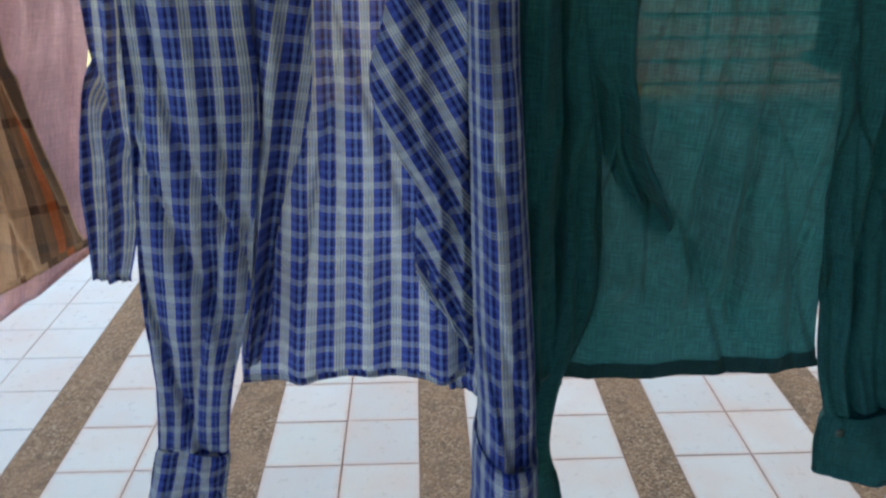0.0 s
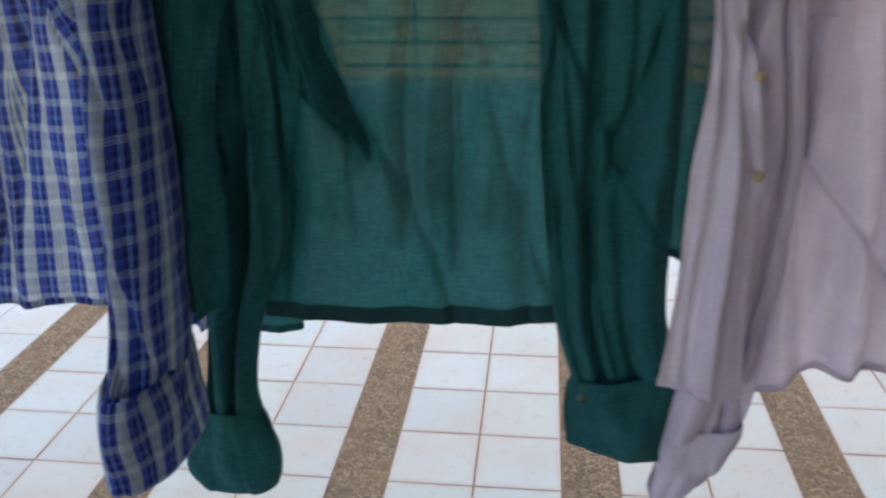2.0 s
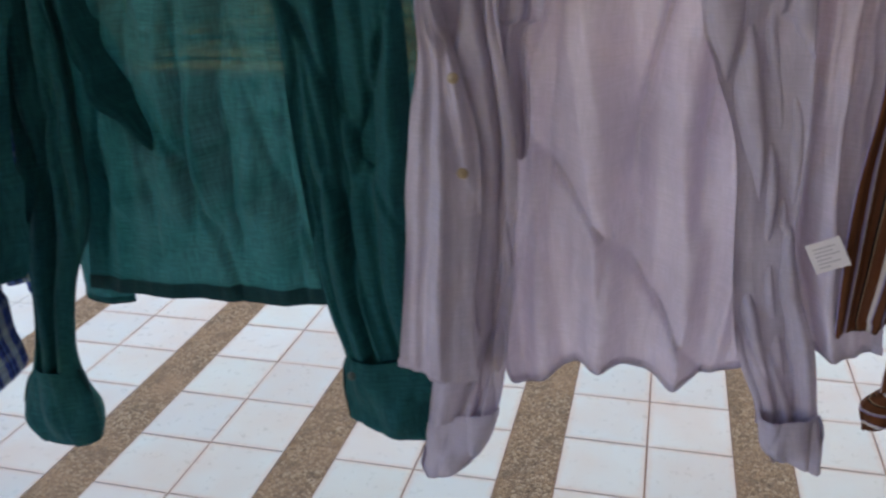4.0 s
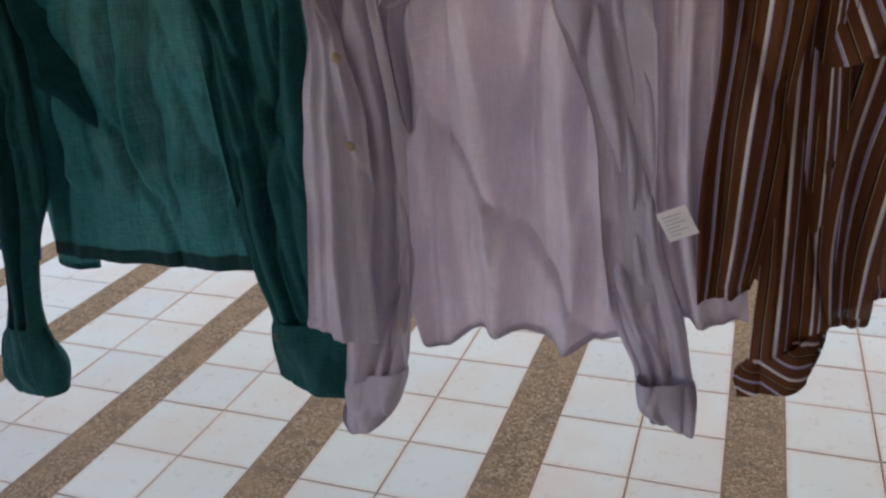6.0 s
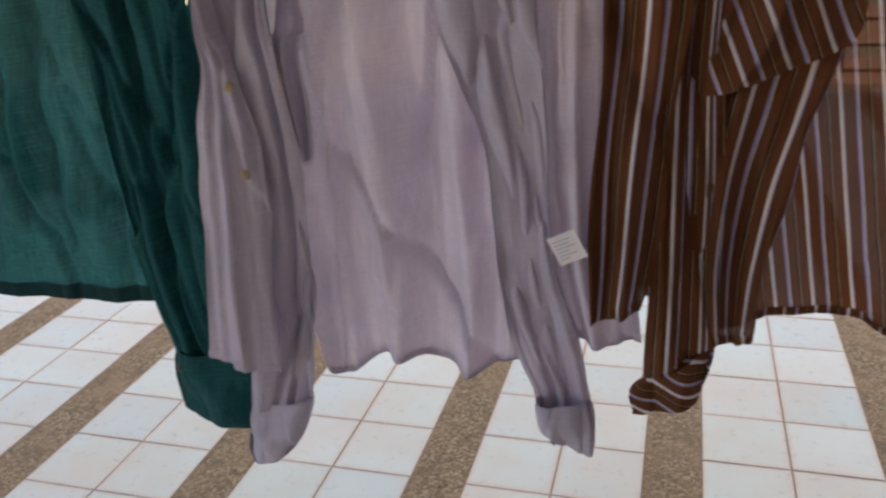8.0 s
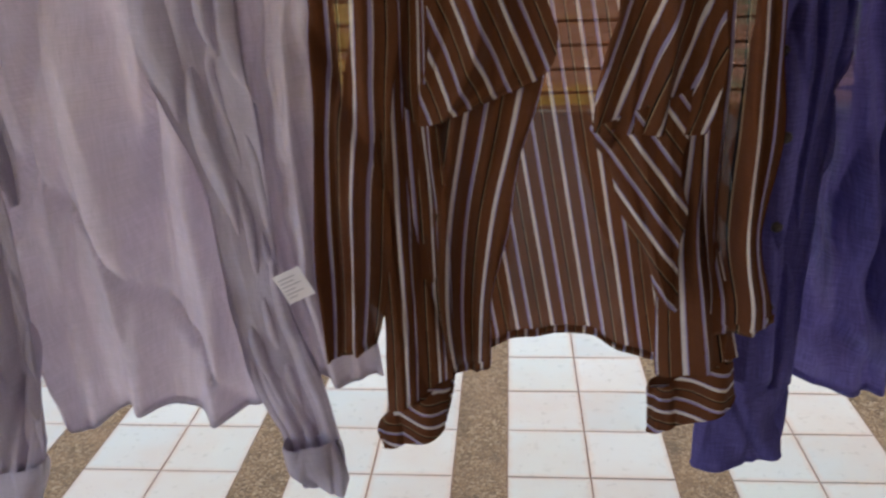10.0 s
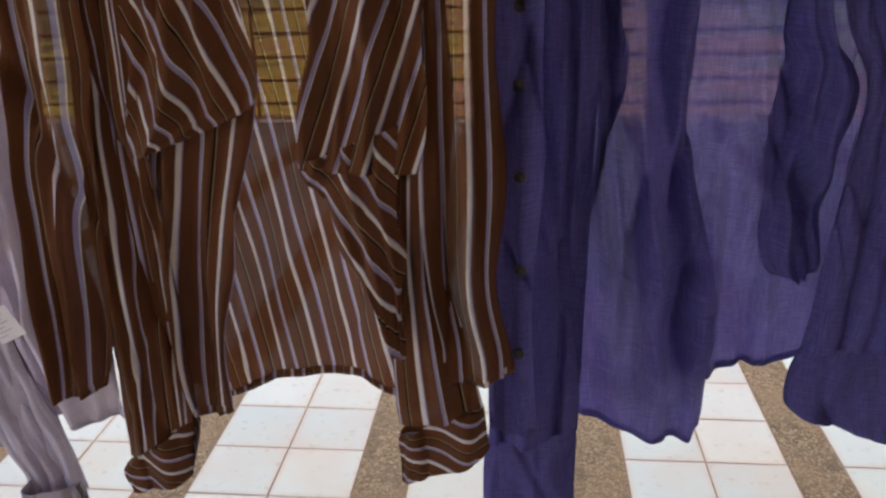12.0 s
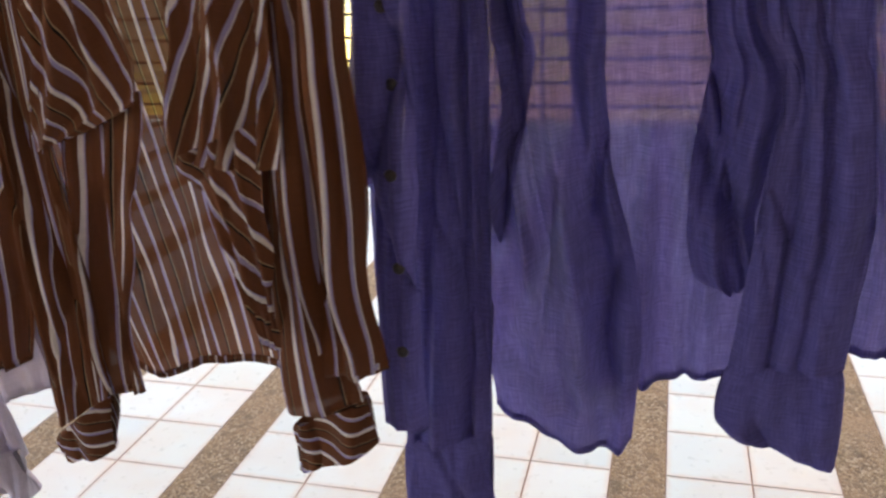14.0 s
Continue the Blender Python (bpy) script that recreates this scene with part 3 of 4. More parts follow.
LILAC["cuff:1"] = ('sleeve', [(2.085, 0.865, 2.191, 0.89, -1.95), (2.076, 0.813, 2.177, 0.84, -1.95), (2.069, 0.774, 2.155, 0.802, -1.95), (2.08, 0.75, 2.124, 0.769, -1.95)], dict(flat=0.4, folds=2, seed=23))
LILAC["armhole_fold:1"] = ('panel', [(2.186, 1.74, 2.25, 1.74, -1.94), (2.186, 1.462, 2.25, 1.461, -1.94), (2.177, 1.419, 2.23, 1.419, -1.94), (2.178, 1.375, 2.226, 1.376, -1.94), (2.196, 1.315, 2.225, 1.316, -1.94), (2.213, 1.257, 2.225, 1.258, -1.94)], dict(waves=1.2, amp=0.008, seed=24, calm=0.6, curl=0.008))
LILAC["back:1"] = ('panel', [(2.131, 1.74, 2.534, 1.74, -1.88), (2.131, 1.455, 2.534, 1.448, -1.88), (2.135, 1.339, 2.536, 1.345, -1.88), (2.143, 1.215, 2.539, 1.234, -1.88), (2.153, 1.081, 2.538, 1.113, -1.88), (2.163, 0.985, 2.532, 1.026, -1.88), (2.175, 0.911, 2.523, 0.956, -1.88)], dict(waves=2.2, amp=0.011, seed=25, crush=1.2, calm=1.1, folds=[(0.24, 0.2, 0.055, 0.03), (0.42, 0.42, 0.065, 0.04), (0.53, 0.56, 0.03, -0.02, 0, 0.8), (0.66, 0.72, 0.07, 0.04), (0.8, 0.74, 0.03, -0.03, 0, 0.75), (0.1, 0.06, 0.04, 0.02), (0.92, 0.66, 0.035, -0.035, 0.12, 0.6), (0.99, 0.74, 0.05, 0.03, 0.12, 0.6), (0.1, 0.24, 0.025, -0.03, 0.1, 0.5)], hem=[(0, 0.03), (0.05, -0.012), (0.11, -0.028), (0.17, -0.01), (0.32, 0.016), (0.48, 0.018), (0.58, 0.0), (0.7, -0.014), (1, -0.004)]))
LILAC["sleeve:2"] = ('sleeve', [(2.421, 1.7, 2.54, 1.7, -1.97), (2.421, 1.462, 2.54, 1.46, -1.97), (2.441, 1.383, 2.545, 1.384, -1.968), (2.466, 1.315, 2.549, 1.31, -1.965), (2.477, 1.257, 2.55, 1.253, -1.962), (2.481, 1.181, 2.551, 1.186, -1.96), (2.487, 1.101, 2.565, 1.109, -1.958), (2.5, 1.017, 2.591, 1.028, -1.955), (2.527, 0.949, 2.602, 0.96, -1.952), (2.533, 0.912, 2.609, 0.924, -1.95)], dict(flat=0.25, folds=4, seed=26, pleats=[(0.85, 0.6, 0.04, 0.016), (0.6, 0.35, 0.05, 0.012)], calm=1.3))
LILAC["cuff:2"] = ('sleeve', [(2.533, 0.936, 2.61, 0.94, -1.965), (2.539, 0.895, 2.615, 0.906, -1.965), (2.559, 0.867, 2.613, 0.864, -1.965)], dict(flat=0.45, folds=2, seed=27))
LILAC["front_panel:2"] = ('panel', [(2.526, 1.74, 2.643, 1.74, -1.95), (2.526, 1.445, 2.643, 1.443, -1.95), (2.53, 1.281, 2.652, 1.287, -1.95), (2.545, 1.134, 2.661, 1.146, -1.95), (2.575, 1.025, 2.667, 1.026, -1.95)], dict(waves=1.6, amp=0.01, seed=28, crush=1.5, hem=[(0, 0), (0.5, -0.008), (1, 0)]))
LILAC["button:1"] = ('buttons', [(2.144, 1.368, -2.004), (2.155, 1.253, -2.004)], dict())
BROWN = {}
BROWN["front_panel:1"] = ('panel', [(2.617, 1.72, 2.711, 1.72, -1.978), (2.617, 1.513, 2.711, 1.511, -1.978), (2.614, 1.403, 2.706, 1.403, -1.978), (2.605, 1.283, 2.696, 1.282, -1.978), (2.605, 1.148, 2.682, 1.15, -1.978), (2.603, 1.064, 2.672, 1.085, -1.978)], dict(waves=1.7, amp=0.008, seed=31, placket=(0.02, 0.3), crush=0.5))
BROWN["sleeve:1"] = ('sleeve', [(2.684, 1.68, 2.751, 1.68, -1.95), (2.684, 1.494, 2.751, 1.492, -1.95), (2.677, 1.379, 2.751, 1.378, -1.95), (2.674, 1.253, 2.76, 1.252, -1.95), (2.677, 1.112, 2.762, 1.114, -1.95), (2.675, 1.037, 2.766, 1.054, -1.95), (2.674, 0.976, 2.767, 1.035, -1.95)], dict(flat=0.4, folds=4, seed=32))
BROWN["cuff:1"] = ('sleeve', [(2.669, 0.967, 2.764, 1.031, -1.94), (2.657, 0.946, 2.757, 0.992, -1.94), (2.665, 0.912, 2.745, 0.943, -1.94)], dict(flat=0.45, folds=1, seed=33, turn=80))
BROWN["armhole_fold:1"] = ('panel', [(2.745, 1.72, 2.87, 1.72, -1.969), (2.745, 1.51, 2.87, 1.508, -1.969), (2.746, 1.462, 2.885, 1.45, -1.969), (2.729, 1.401, 2.876, 1.412, -1.969), (2.733, 1.354, 2.797, 1.377, -1.969)], dict(waves=1.6, amp=0.006, seed=34, turn=24, curl=0.02, crush=0.8))
BROWN["side_panel:1"] = ('panel', [(2.752, 1.423, 2.871, 1.423, -1.94), (2.735, 1.333, 2.854, 1.334, -1.94), (2.724, 1.236, 2.83, 1.237, -1.94), (2.724, 1.131, 2.814, 1.133, -1.94), (2.742, 1.047, 2.804, 1.039, -1.94)], dict(waves=1.5, amp=0.008, seed=35, hem=[(0, 0.01), (0.4, -0.012), (0.8, -0.012), (1, 0)], crush=0.5))
BROWN["back:1"] = ('panel', [(2.641, 1.72, 3.068, 1.72, -1.84), (2.641, 1.486, 3.068, 1.478, -1.84), (2.62, 1.357, 3.068, 1.353, -1.84), (2.603, 1.214, 3.064, 1.216, -1.84), (2.616, 1.105, 3.054, 1.119, -1.84), (2.687, 1.015, 3.032, 1.018, -1.84)], dict(waves=2.0, amp=0.004, seed=36, crush=0.4, turn=10, hem=[(0, 0.01), (0.13, -0.014), (0.22, -0.018), (0.32, -0.004), (0.43, 0.012), (0.6, 0.018), (0.76, 0.018), (0.85, -0.005), (1, -0.03)]))
BROWN["armhole_fold:2"] = ('panel', [(2.943, 1.72, 3.06, 1.72, -1.982), (2.943, 1.509, 3.06, 1.507, -1.982), (2.937, 1.44, 3.058, 1.44, -1.982), (2.922, 1.35, 3.05, 1.346, -1.982)], dict(waves=2, amp=0.006, seed=37, turn=-20, crush=0.5, curl=0.015))
BROWN["armhole_fold:3"] = ('panel', [(2.925, 1.357, 3.032, 1.399, -1.991), (2.929, 1.337, 3.025, 1.348, -1.991), (2.948, 1.289, 3.028, 1.29, -1.991), (2.978, 1.221, 3.029, 1.222, -1.991), (3.01, 1.15, 3.025, 1.137, -1.991)], dict(waves=1.6, amp=0.006, seed=29, turn=38, crush=0.5, curl=0.015))
BROWN["sleeve:2"] = ('sleeve', [(3.024, 1.68, 3.072, 1.68, -1.95), (3.024, 1.505, 3.072, 1.504, -1.95), (3.019, 1.395, 3.073, 1.395, -1.95), (3.011, 1.242, 3.073, 1.243, -1.95), (3.008, 1.155, 3.09, 1.157, -1.95), (3.01, 1.07, 3.108, 1.079, -1.95), (3.013, 1.036, 3.112, 1.061, -1.95)], dict(flat=0.4, folds=4, seed=38))
BROWN["cuff:2"] = ('sleeve', [(3.007, 1.008, 3.111, 1.055, -1.93), (3.009, 0.979, 3.115, 1.019, -1.93), (3.011, 0.938, 3.119, 0.993, -1.93)], dict(flat=0.4, folds=1, seed=39, turn=85))
BROWN["front_panel:2"] = ('panel', [(3.052, 1.72, 3.129, 1.72, -1.973), (3.052, 1.506, 3.129, 1.505, -1.973), (3.051, 1.343, 3.134, 1.343, -1.973), (3.053, 1.22, 3.13, 1.221, -1.973), (3.067, 1.141, 3.144, 1.142, -1.973), (3.069, 1.098, 3.146, 1.11, -1.973)], dict(waves=1.6, amp=0.008, seed=40, placket=(0.68, 0.98), crush=0.5))
NAVY = {}
NAVY["front_panel:1"] = ('panel', [(3.106, 1.742, 3.179, 1.742, -1.91), (3.106, 1.515, 3.179, 1.513, -1.91), (3.104, 1.418, 3.175, 1.418, -1.91), (3.105, 1.317, 3.173, 1.319, -1.91), (3.111, 1.205, 3.171, 1.201, -1.91), (3.115, 1.095, 3.17, 1.092, -1.91), (3.121, 1.001, 3.17, 0.998, -1.91)], dict(waves=1, amp=0.005, seed=41, placket=(0.15, 0.85)))
NAVY["sleeve:1"] = ('sleeve', [(3.14, 1.702, 3.24, 1.702, -1.8), (3.14, 1.505, 3.24, 1.503, -1.8), (3.136, 1.375, 3.24, 1.375, -1.8), (3.129, 1.231, 3.238, 1.235, -1.8), (3.121, 1.071, 3.235, 1.081, -1.8), (3.111, 0.911, 3.233, 0.941, -1.8)], dict(flat=0.3, folds=5, seed=42, pleats=[(0.35, 0.3, 0.06, 0.015), (0.7, 0.75, 0.05, 0.02)]))
NAVY["cuff:1"] = ('sleeve', [(3.108, 0.914, 3.233, 0.94, -1.795), (3.104, 0.862, 3.231, 0.878, -1.795), (3.104, 0.792, 3.232, 0.813, -1.795)], dict(flat=0.3, folds=1, seed=43))
NAVY["side_panel:1"] = ('panel', [(3.197, 1.742, 3.362, 1.742, -1.72), (3.197, 1.498, 3.362, 1.494, -1.72), (3.197, 1.395, 3.364, 1.395, -1.72), (3.201, 1.284, 3.38, 1.289, -1.72), (3.205, 1.166, 3.403, 1.177, -1.72), (3.209, 1.039, 3.42, 1.048, -1.72), (3.216, 0.917, 3.418, 0.884, -1.72)], dict(waves=1.6, amp=0.008, seed=44, calm=1.7, crush=4, folds=[(0.6, 0.62, 0.1, 0.03), (0.12, 0.4, 0.03, 0.018, 0.25, 0.8), (0.95, 0.9, 0.06, 0.02), (0.3, 0.5, 0.02, -0.016, 0.3, 0.8)], hem=[(0, 0.012), (0.1, -0.0), (0.3, -0.01), (0.6, -0.01), (0.9, -0.014), (0.97, -0.004), (1, 0.02)]))
NAVY["back:1"] = ('panel', [(3.314, 1.742, 3.64, 1.742, -1.66), (3.314, 1.49, 3.64, 1.482, -1.66), (3.315, 1.31, 3.653, 1.315, -1.66), (3.316, 1.15, 3.649, 1.167, -1.66), (3.332, 1.02, 3.633, 1.045, -1.66), (3.342, 0.938, 3.623, 0.997, -1.66)], dict(waves=2, amp=0.007, seed=45, calm=1.4, crush=3.5, folds=[(0.36, 0.3, 0.04, 0.03), (0.5, 0.5, 0.03, -0.02)]))
NAVY["armhole_fold:1"] = ('panel', [(3.476, 1.742, 3.541, 1.742, -1.7), (3.476, 1.489, 3.541, 1.488, -1.7), (3.49, 1.411, 3.572, 1.404, -1.7), (3.487, 1.357, 3.57, 1.357, -1.7), (3.472, 1.264, 3.563, 1.267, -1.7), (3.469, 1.188, 3.561, 1.193, -1.7), (3.486, 1.134, 3.561, 1.131, -1.7), (3.518, 1.118, 3.55, 1.117, -1.7)], dict(waves=1.4, amp=0.008, seed=46, calm=1.5, crush=3, curl=0.02, folds=[(0.5, 0.4, 0.1, 0.02)]))
NAVY["sleeve:2"] = ('sleeve', [(3.531, 1.702, 3.652, 1.702, -1.74), (3.531, 1.491, 3.652, 1.488, -1.74), (3.565, 1.398, 3.664, 1.398, -1.74), (3.563, 1.326, 3.676, 1.302, -1.74), (3.552, 1.228, 3.681, 1.22, -1.74), (3.541, 1.116, 3.674, 1.125, -1.74), (3.532, 1.039, 3.669, 1.044, -1.74)], dict(flat=0.25, folds=4, seed=47, pleats=[(0.2, 0.35, 0.04, 0.015), (0.55, 0.6, 0.05, 0.015)]))
NAVY["cuff:2"] = ('sleeve', [(3.533, 1.041, 3.67, 1.045, -1.735), (3.521, 0.998, 3.675, 0.977, -1.735), (3.522, 0.951, 3.675, 0.926, -1.735), (3.551, 0.928, 3.671, 0.89, -1.735)], dict(flat=0.28, folds=2, seed=48))
NAVY["front_panel:2"] = ('panel', [(3.652, 1.742, 3.712, 1.742, -1.66), (3.652, 1.482, 3.712, 1.48, -1.66), (3.685, 1.28, 3.745, 1.282, -1.66), (3.698, 1.131, 3.765, 1.135, -1.66), (3.688, 1.024, 3.774, 1.015, -1.66)], dict(waves=1.5, amp=0.01, seed=49))
NAVY["armhole_fold:2"] = ('panel', [(3.225, 1.742, 3.269, 1.742, -1.75), (3.225, 1.499, 3.269, 1.498, -1.75), (3.228, 1.434, 3.279, 1.433, -1.75), (3.229, 1.365, 3.274, 1.365, -1.75), (3.227, 1.271, 3.258, 1.272, -1.75), (3.224, 1.171, 3.239, 1.171, -1.75)], dict(waves=1.6, amp=0.016, seed=60, crush=2))
NAVY["button:1"] = ('buttons', [(3.149, 1.505, -1.868), (3.148, 1.42, -1.868), (3.151, 1.326, -1.868), (3.153, 1.216, -1.868), (3.152, 1.111, -1.868)], dict())
PINK = {}
PINK["back:1"] = ('panel', [(0.728, 1.74, 0.87, 1.74, -1.77), (0.728, 1.55, 0.87, 1.548, -1.77), (0.687, 1.432, 0.85, 1.43, -1.77), (0.652, 1.348, 0.841, 1.345, -1.77), (0.624, 1.26, 0.831, 1.256, -1.77), (0.551, 0.977, 0.818, 1.158, -1.77)], dict(waves=1.6, amp=0.009, seed=51, folds=[(0.62, 0.7, 0.08, 0.03)]))
TARTAN = {}
TARTAN["front_panel:1"] = ('panel', [(0.65, 1.74, 0.77, 1.74, -1.83), (0.65, 1.513, 0.77, 1.512, -1.83), (0.641, 1.445, 0.781, 1.443, -1.83), (0.63, 1.365, 0.796, 1.362, -1.83), (0.618, 1.281, 0.816, 1.277, -1.83), (0.583, 1.061, 0.84, 1.197, -1.83)], dict(waves=1.5, amp=0.008, seed=52))


# ---- the floor: bays two tiles wide between strips of washed pebble ----
TILE, STRIP = 0.25, 0.164
BAY = 2 * TILE + STRIP
X0, X1, Y0, Y1 = -9.0, 13.0, -4.4, 4.7
ground = tagged(part("ground", box(-300, 300, -300, 300, -0.40, -0.055), M_YARD), "sunlit dry earth and grass of the open yard", "ground", kind="structure")
floor = tagged(part("floor", box(X0, X1, Y0, Y1, -0.30, -0.0035), M_GROUT), "porch floor of pale glazed tiles with pebble strips", "floor", kind="structure")


def pebble_strip(k):
    nx, ny = 8, 220
    x, y = np.meshgrid(np.linspace(k * BAY + 0.001, k * BAY + STRIP - 0.001, nx), np.linspace(Y0, Y1, ny))
    z = np.array([0.0008 * noise.noise((a * 14, b * 14, 3)) for a, b in zip(x.ravel(), y.ravel())])
    return mesh_object("pebble_strip", np.stack([x.ravel(), y.ravel(), z - 0.0012], 1).tolist(), grid_faces(nx, ny), M_PEBBLE, floor, "brown washed pebble strip")


for k in range(-13, 20):
    if X0 < k * BAY < X1 - 0.2:
        pebble_strip(k)


def tile_shape():
    bm = box(-TILE / 2 + 0.0024, TILE / 2 - 0.0024, -TILE / 2 + 0.0024, TILE / 2 - 0.0024, -0.008, 0.0)
    top = [e for e in bm.edges if all(v.co.z > -0.001 for v in e.verts)]
    bmesh.ops.bevel(bm, geom=top, offset=0.0022, segments=2, affect="EDGES", profile=0.6)
    me = bpy.data.meshes.new("tile")
    bm.to_mesh(me)
    bm.free()
    me.materials.append(M_TILE)
    return me


tile_mesh = tile_shape()
rt = random.Random(5)
far_v, far_f = [], []
for k in range(-13, 20):
    for c in range(2):
        cx = k * BAY + STRIP + (c + 0.5) * TILE
        if not X0 + 0.15 < cx < X1 - 0.15:
            continue
        for r in range(-19, 18):
            cy = -(r - 0.5) * TILE
            if not Y0 + 0.13 < cy < Y1 - 0.13:
                continue
            tilt = (rt.gauss(0, 0.0022), rt.gauss(0, 0.0022))
            if 0 <= k <= 6 and -10 <= r <= 10:
                ob = new("tile", tile_mesh)
                ob.parent = floor
                ob.matrix_basis = Matrix.Translation((cx, cy, rt.uniform(-0.0006, 0.0006))) @ Euler((tilt[0], tilt[1], rt.gauss(0, 0.0015))).to_matrix().to_4x4()
            else:
                o, h, b = len(far_v), TILE / 2 - 0.0018, 0.002
                far_v += [(cx - h, cy - h, -0.003), (cx + h, cy - h, -0.003), (cx + h, cy + h, -0.003), (cx - h, cy + h, -0.003),
                          (cx - h + b, cy - h + b, 0), (cx + h - b, cy - h + b, 0), (cx + h - b, cy + h - b, 0), (cx - h + b, cy + h - b, 0)]
                far_f += [(o + 4, o + 5, o + 6, o + 7)] + [(o + i, o + (i + 1) % 4, o + 4 + (i + 1) % 4, o + 4 + i) for i in range(4)]
tagged(mesh_object("outer_tiles", far_v, far_f, M_TILE_FAR, floor, "pale glazed tiles", None, False), kind="stuff")

# ---- unseen sheet roof added to shape the light, end walls, and the iron grille on the yard side ----
def added_roof_sheet(x0, y0, y1, material, label):
    nx, ny = 360, 3
    gx, gy = np.meshgrid(np.linspace(x0, X1, nx), np.linspace(y0, y1, ny))
    gz = 2.95 + 0.012 * np.sin(gx * 2 * np.pi / 0.122) + 0.02 * (gy + 3.3)
    return tagged(mesh_object("ceiling", np.stack([gx.ravel(), gy.ravel(), gz.ravel()], 1).tolist(), grid_faces(nx, ny), material), label, "ceiling", kind="structure")


# out of view, added to spread soft sunlight over the floor
added_roof_sheet(X0, -1.0, 6.0, M_ADDED_ROOF, "unseen translucent white corrugated roof sheets added to soften the sun")
# unseen dark sheets, added to keep overhead light off the shirts
added_roof_sheet(-0.6, -4.4, -1.0, M_IRON, "unseen dark corrugated iron sheets added to shade the shirt tops")
# unseen wall behind the camera, added so the light comes from the left
wall_house = tagged(part("wall_house", box(1.3, X1, -4.9, -4.75, -0.3, 3.2), M_PLASTER), "unseen plaster wall added to block light from the right", "wall", kind="structure")
wall_west = tagged(part("wall_west", box(X0 - 0.15, X0, -1.6, Y1, -0.3, 2.93), M_PLASTER), "plain plaster end wall", "wall", kind="structure")
wall_east = tagged(part("wall_east", box(X1, X1 + 0.15, Y0, Y1, -0.3, 2.93), M_PLASTER), "plain plaster end wall", "wall", kind="structure")

grille = tagged(new("iron_grille"), "dark iron grille of flat bars along the porch edge", "grille")
for i in range(8):
    z = 0.10 + i * 0.205
    part("rail", box(X0 + 0.02, X1 - 0.02, Y1 - 0.05, Y1 - 0.035, z, z + 0.026, 0.003), M_IRON, grille)
up = None
for i in range(14):
    x = X0 + 0.3 + i * 1.58
    if up is None:
        up = part("upright", box(-0.013, 0.013, Y1 - 0.07, Y1 - 0.052, -0.02, 1.70, 0.003), M_IRON, grille)
        up.location.x = x
    else:
        o = up.copy()
        scene.collection.objects.link(o)
        o.location.x = x

# ---- clothes line ----
def line_y(x):
    return float(np.interp(x, [0.5, 1.2, 1.75, 2.4, 2.95, 3.4], [-1.90, -1.93, -1.96, -1.94, -1.93, -1.84]))


def tube(points, r, seg=8):
    bm = bmesh.new()
    rings = []
    for i, p in enumerate(points):
        d = (Vector(points[min(i + 1, len(points) - 1)]) - Vector(points[max(i - 1, 0)])).normalized()
        q = d.to_track_quat("Z", "Y").to_matrix()
        rings.append([bm.verts.new(Vector(p) + q @ Vector((r * math.cos(a), r * math.sin(a), 0))) for a in [2 * math.pi * j / seg for j in range(seg)]])
    for a, b in zip(rings, rings[1:]):
        for j in range(seg):
            bm.faces.new((a[j], a[(j + 1) % seg], b[(j + 1) % seg], b[j]))
    bm.faces.new(rings[0][::-1])
    bm.faces.new(rings[-1])
    return bm


pts = [(X0, -1.9, 2.05)] + [(x, line_y(x), 1.86) for x in np.linspace(0.3, 3.8, 24)] + [(X1, -1.9, 2.05)]
tagged(part("clothes_line", tube(pts, 0.004), M_ROPE, None, "", True), "grey-green rope strung between the end walls", "clothes line")


def hanger(x, y, half):
    """A bent wire hanger, hooked over the line."""
    h = tagged(new("wire_hanger"), "bent wire clothes hanger hooked over the rope", "hanger", "hangers on the line")
    h.location = (x, y, 1.86)
    hook = [(0.022 * math.cos(a), 0, -0.016 + 0.022 * math.sin(a)) for a in np.linspace(-0.4, math.pi, 14)]
    part("hook", tube([(0, 0, -0.075), (0.02, 0, -0.045)] + hook, 0.0016), M_WIRE, h, "", True)
    part("shoulder_wire", tube([(-half, 0, -0.155), (-half * 0.4, 0, -0.1), (0, 0, -0.075), (half * 0.4, 0, -0.1), (half, 0, -0.155), (0, 0, -0.158), (-half, 0, -0.155)], 0.0016), M_WIRE, h, "", True)
    return h


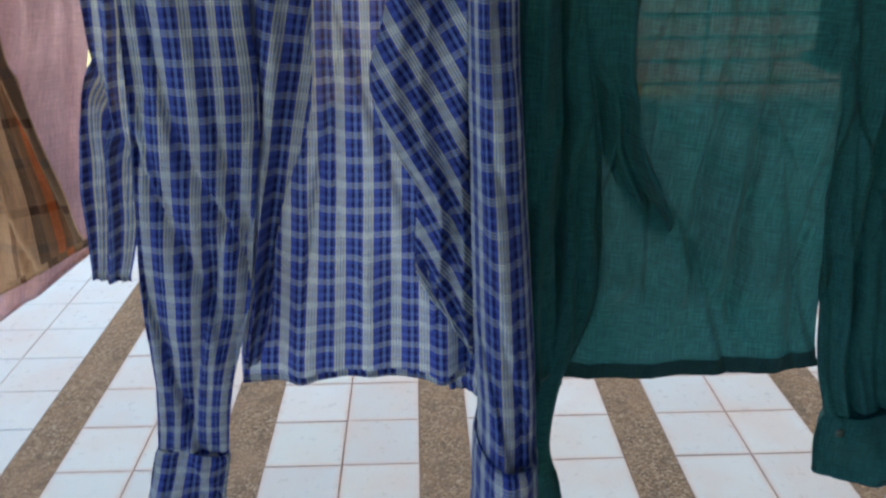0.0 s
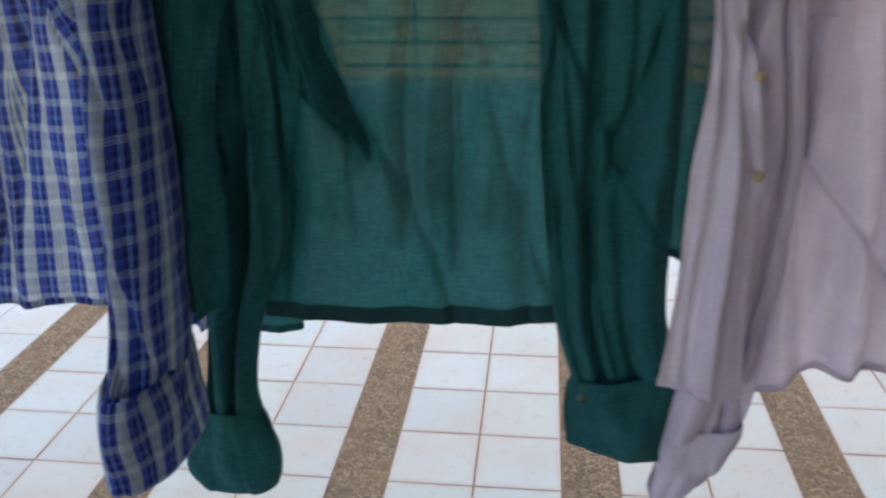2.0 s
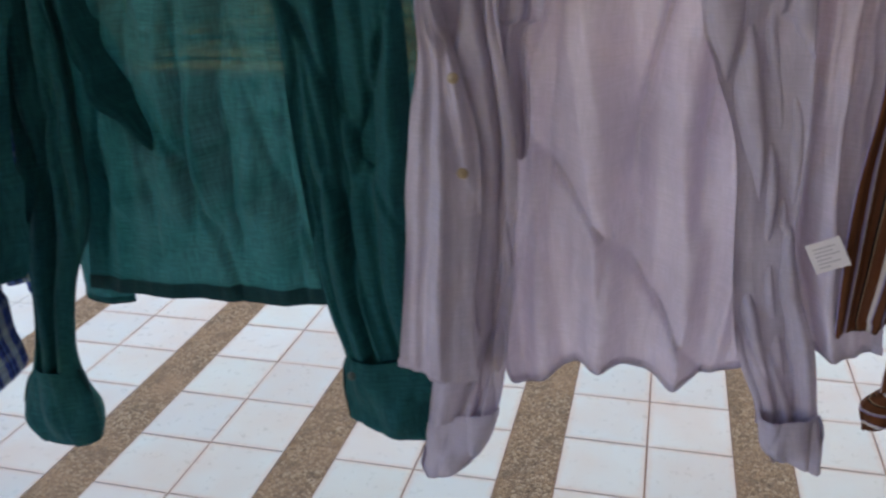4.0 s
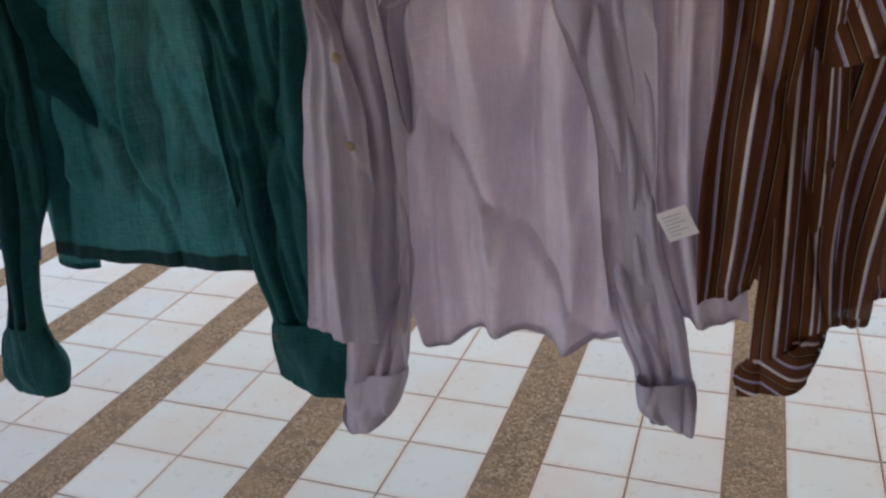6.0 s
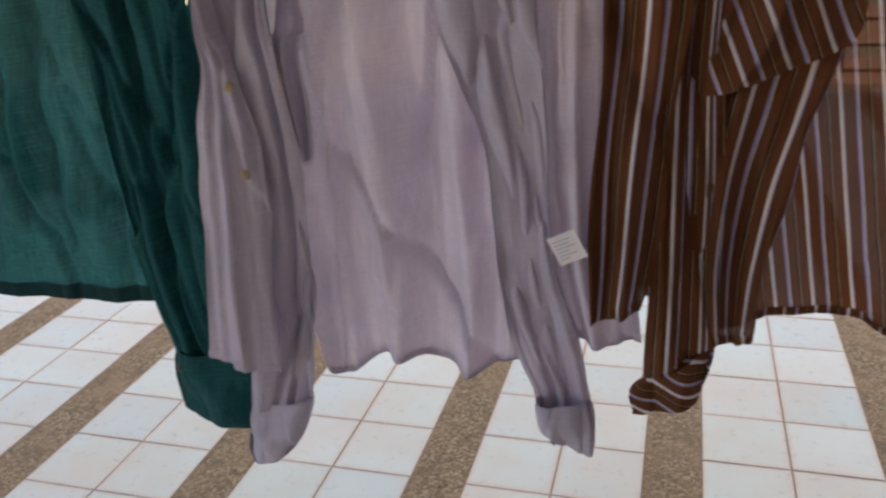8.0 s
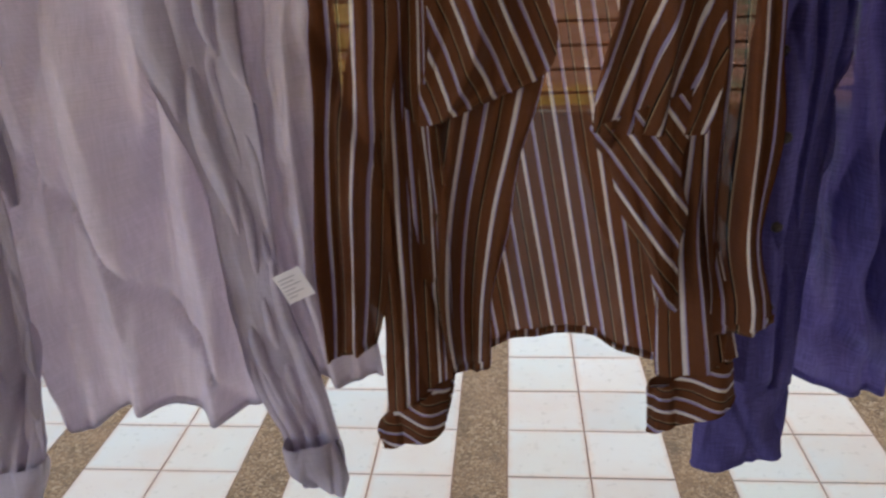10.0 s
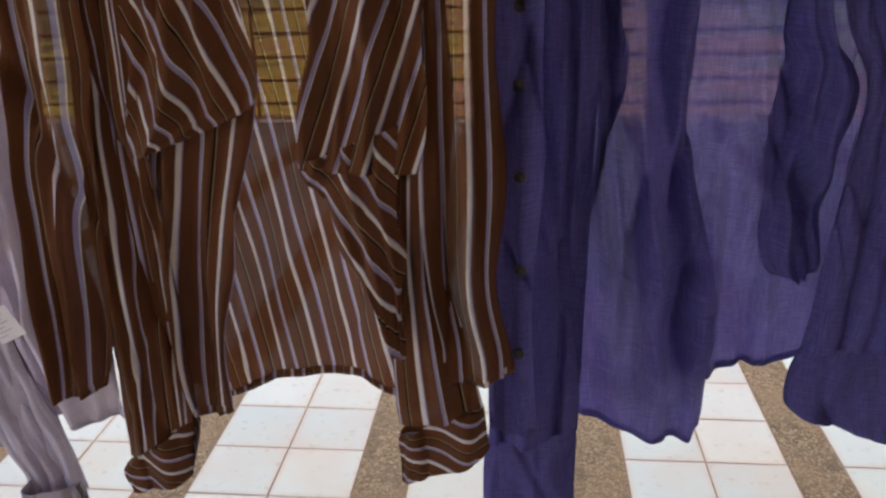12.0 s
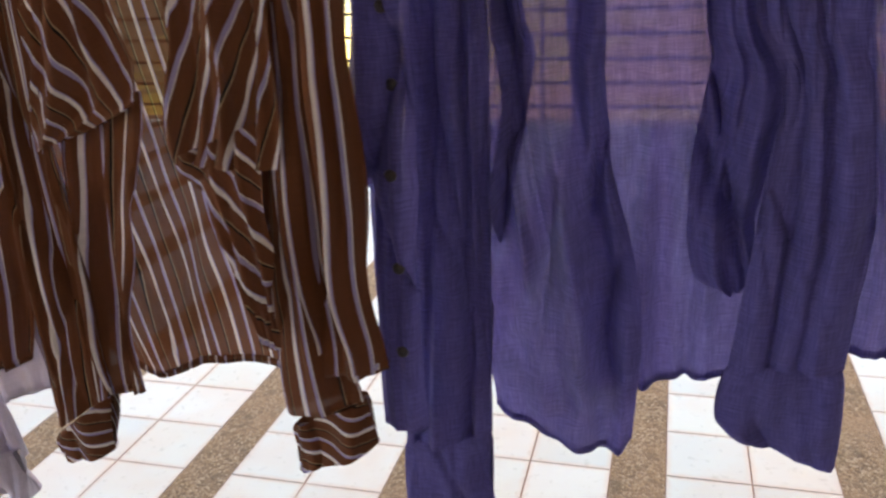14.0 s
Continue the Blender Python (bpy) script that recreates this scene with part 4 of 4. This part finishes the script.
# ---- the shirts ----
def build_shirt(name, shapes, material, label, buttons=M_HORN, calm=1.0):
    s = tagged(new(name), label, "shirt", "shirts on the line")
    for key, (kind, rows, kw) in shapes.items():
        n = key.split(":")[0]
        if kind != "buttons":
            kw = dict({'calm': calm}, **kw)
        if kind == "panel":
            loose = n == "armhole_fold"
            if "band" in kw:
                kw["band_material"] = M_HEM_SHADE
            kw.setdefault("curl", 0.035 if loose else 0.012)
            panel(n, rows, material, s, edge=not loose, **kw)
        elif kind == "sleeve":
            sleeve(n, rows, material, s, **kw)
        else:
            # each button sits on the cloth that lies foremost at its place
            cloth_at = np.concatenate([np.array([v.co for v in o.data.vertices]) for o in s.children_recursive if o.type == "MESH" and not o.name.startswith("button")])
            for x, z, y in rows:
                near = cloth_at[np.hypot(cloth_at[:, 0] - x, cloth_at[:, 2] - z) < 0.006]
                button((x, (near[:, 1].min() if len(near) else y) - 0.001, z), buttons, s)
    x0, x1 = [f(r[0] for k, r_, _ in shapes.values() if k == "panel" for r in r_) for f in (min, max)]
    mid = (x0 + x1) / 2 + 0.05
    hanger(mid, line_y(mid), 0.20)
    return s


shirt_blue = build_shirt("checked_shirt", BLUE, M_BLUE, "blue, navy and cream checked cotton shirt hung open")
shirt_green = build_shirt("teal_shirt", GREEN, M_GREEN, "dark teal green cotton shirt hung open with banded hem", M_GREENBTN)
shirt_lilac = build_shirt("lilac_shirt", LILAC, M_LILAC, "pale lilac grey cotton shirt with tan buttons hung open")
shirt_brown = build_shirt("striped_shirt", BROWN, M_BROWN, "brown shirt with white and lavender stripes hung open", calm=0.5)
shirt_navy = build_shirt("indigo_shirt", NAVY, M_NAVY, "indigo blue cotton shirt with dark buttons hung open", M_DARKBTN)
shirt_pink = build_shirt("pink_shirt", PINK, M_PINK, "pale pink cotton shirt hung on the line")
shirt_tartan = build_shirt("tartan_shirt", TARTAN, M_TARTAN, "beige tartan shirt with orange and black bands")

# care label on the striped shirt's front edge
LX, LY, LZ = 2.580, -2.0, 1.178
label_m = Matrix.Translation((LX, LY, LZ)) @ Matrix.Rotation(radians(-27), 4, "Y")
lv = [label_m @ Vector((x, -0.003 * math.sin(x * 60 + z * 40), z)) for z in np.linspace(0.020, -0.020, 7) for x in np.linspace(-0.019, 0.019, 7)]
care = mesh_object("care_label", [tuple(v) for v in lv], grid_faces(7, 7), M_LABEL, shirt_brown, "white satin care label")
for i in range(6):
    z = 0.013 - i * 0.005
    w = (0.012, 0.010, 0.013, 0.008, 0.012, 0.006)[i]
    q = [label_m @ Vector((x, -0.0042 - 0.003 * math.sin(x * 60 + z * 40), z + d)) for x in (-0.013, -0.013 + 2 * w) for d in (-0.0009, 0.0009)]
    mesh_object("print_line", [tuple(v) for v in q], [(0, 2, 3, 1)], M_PRINT, care)
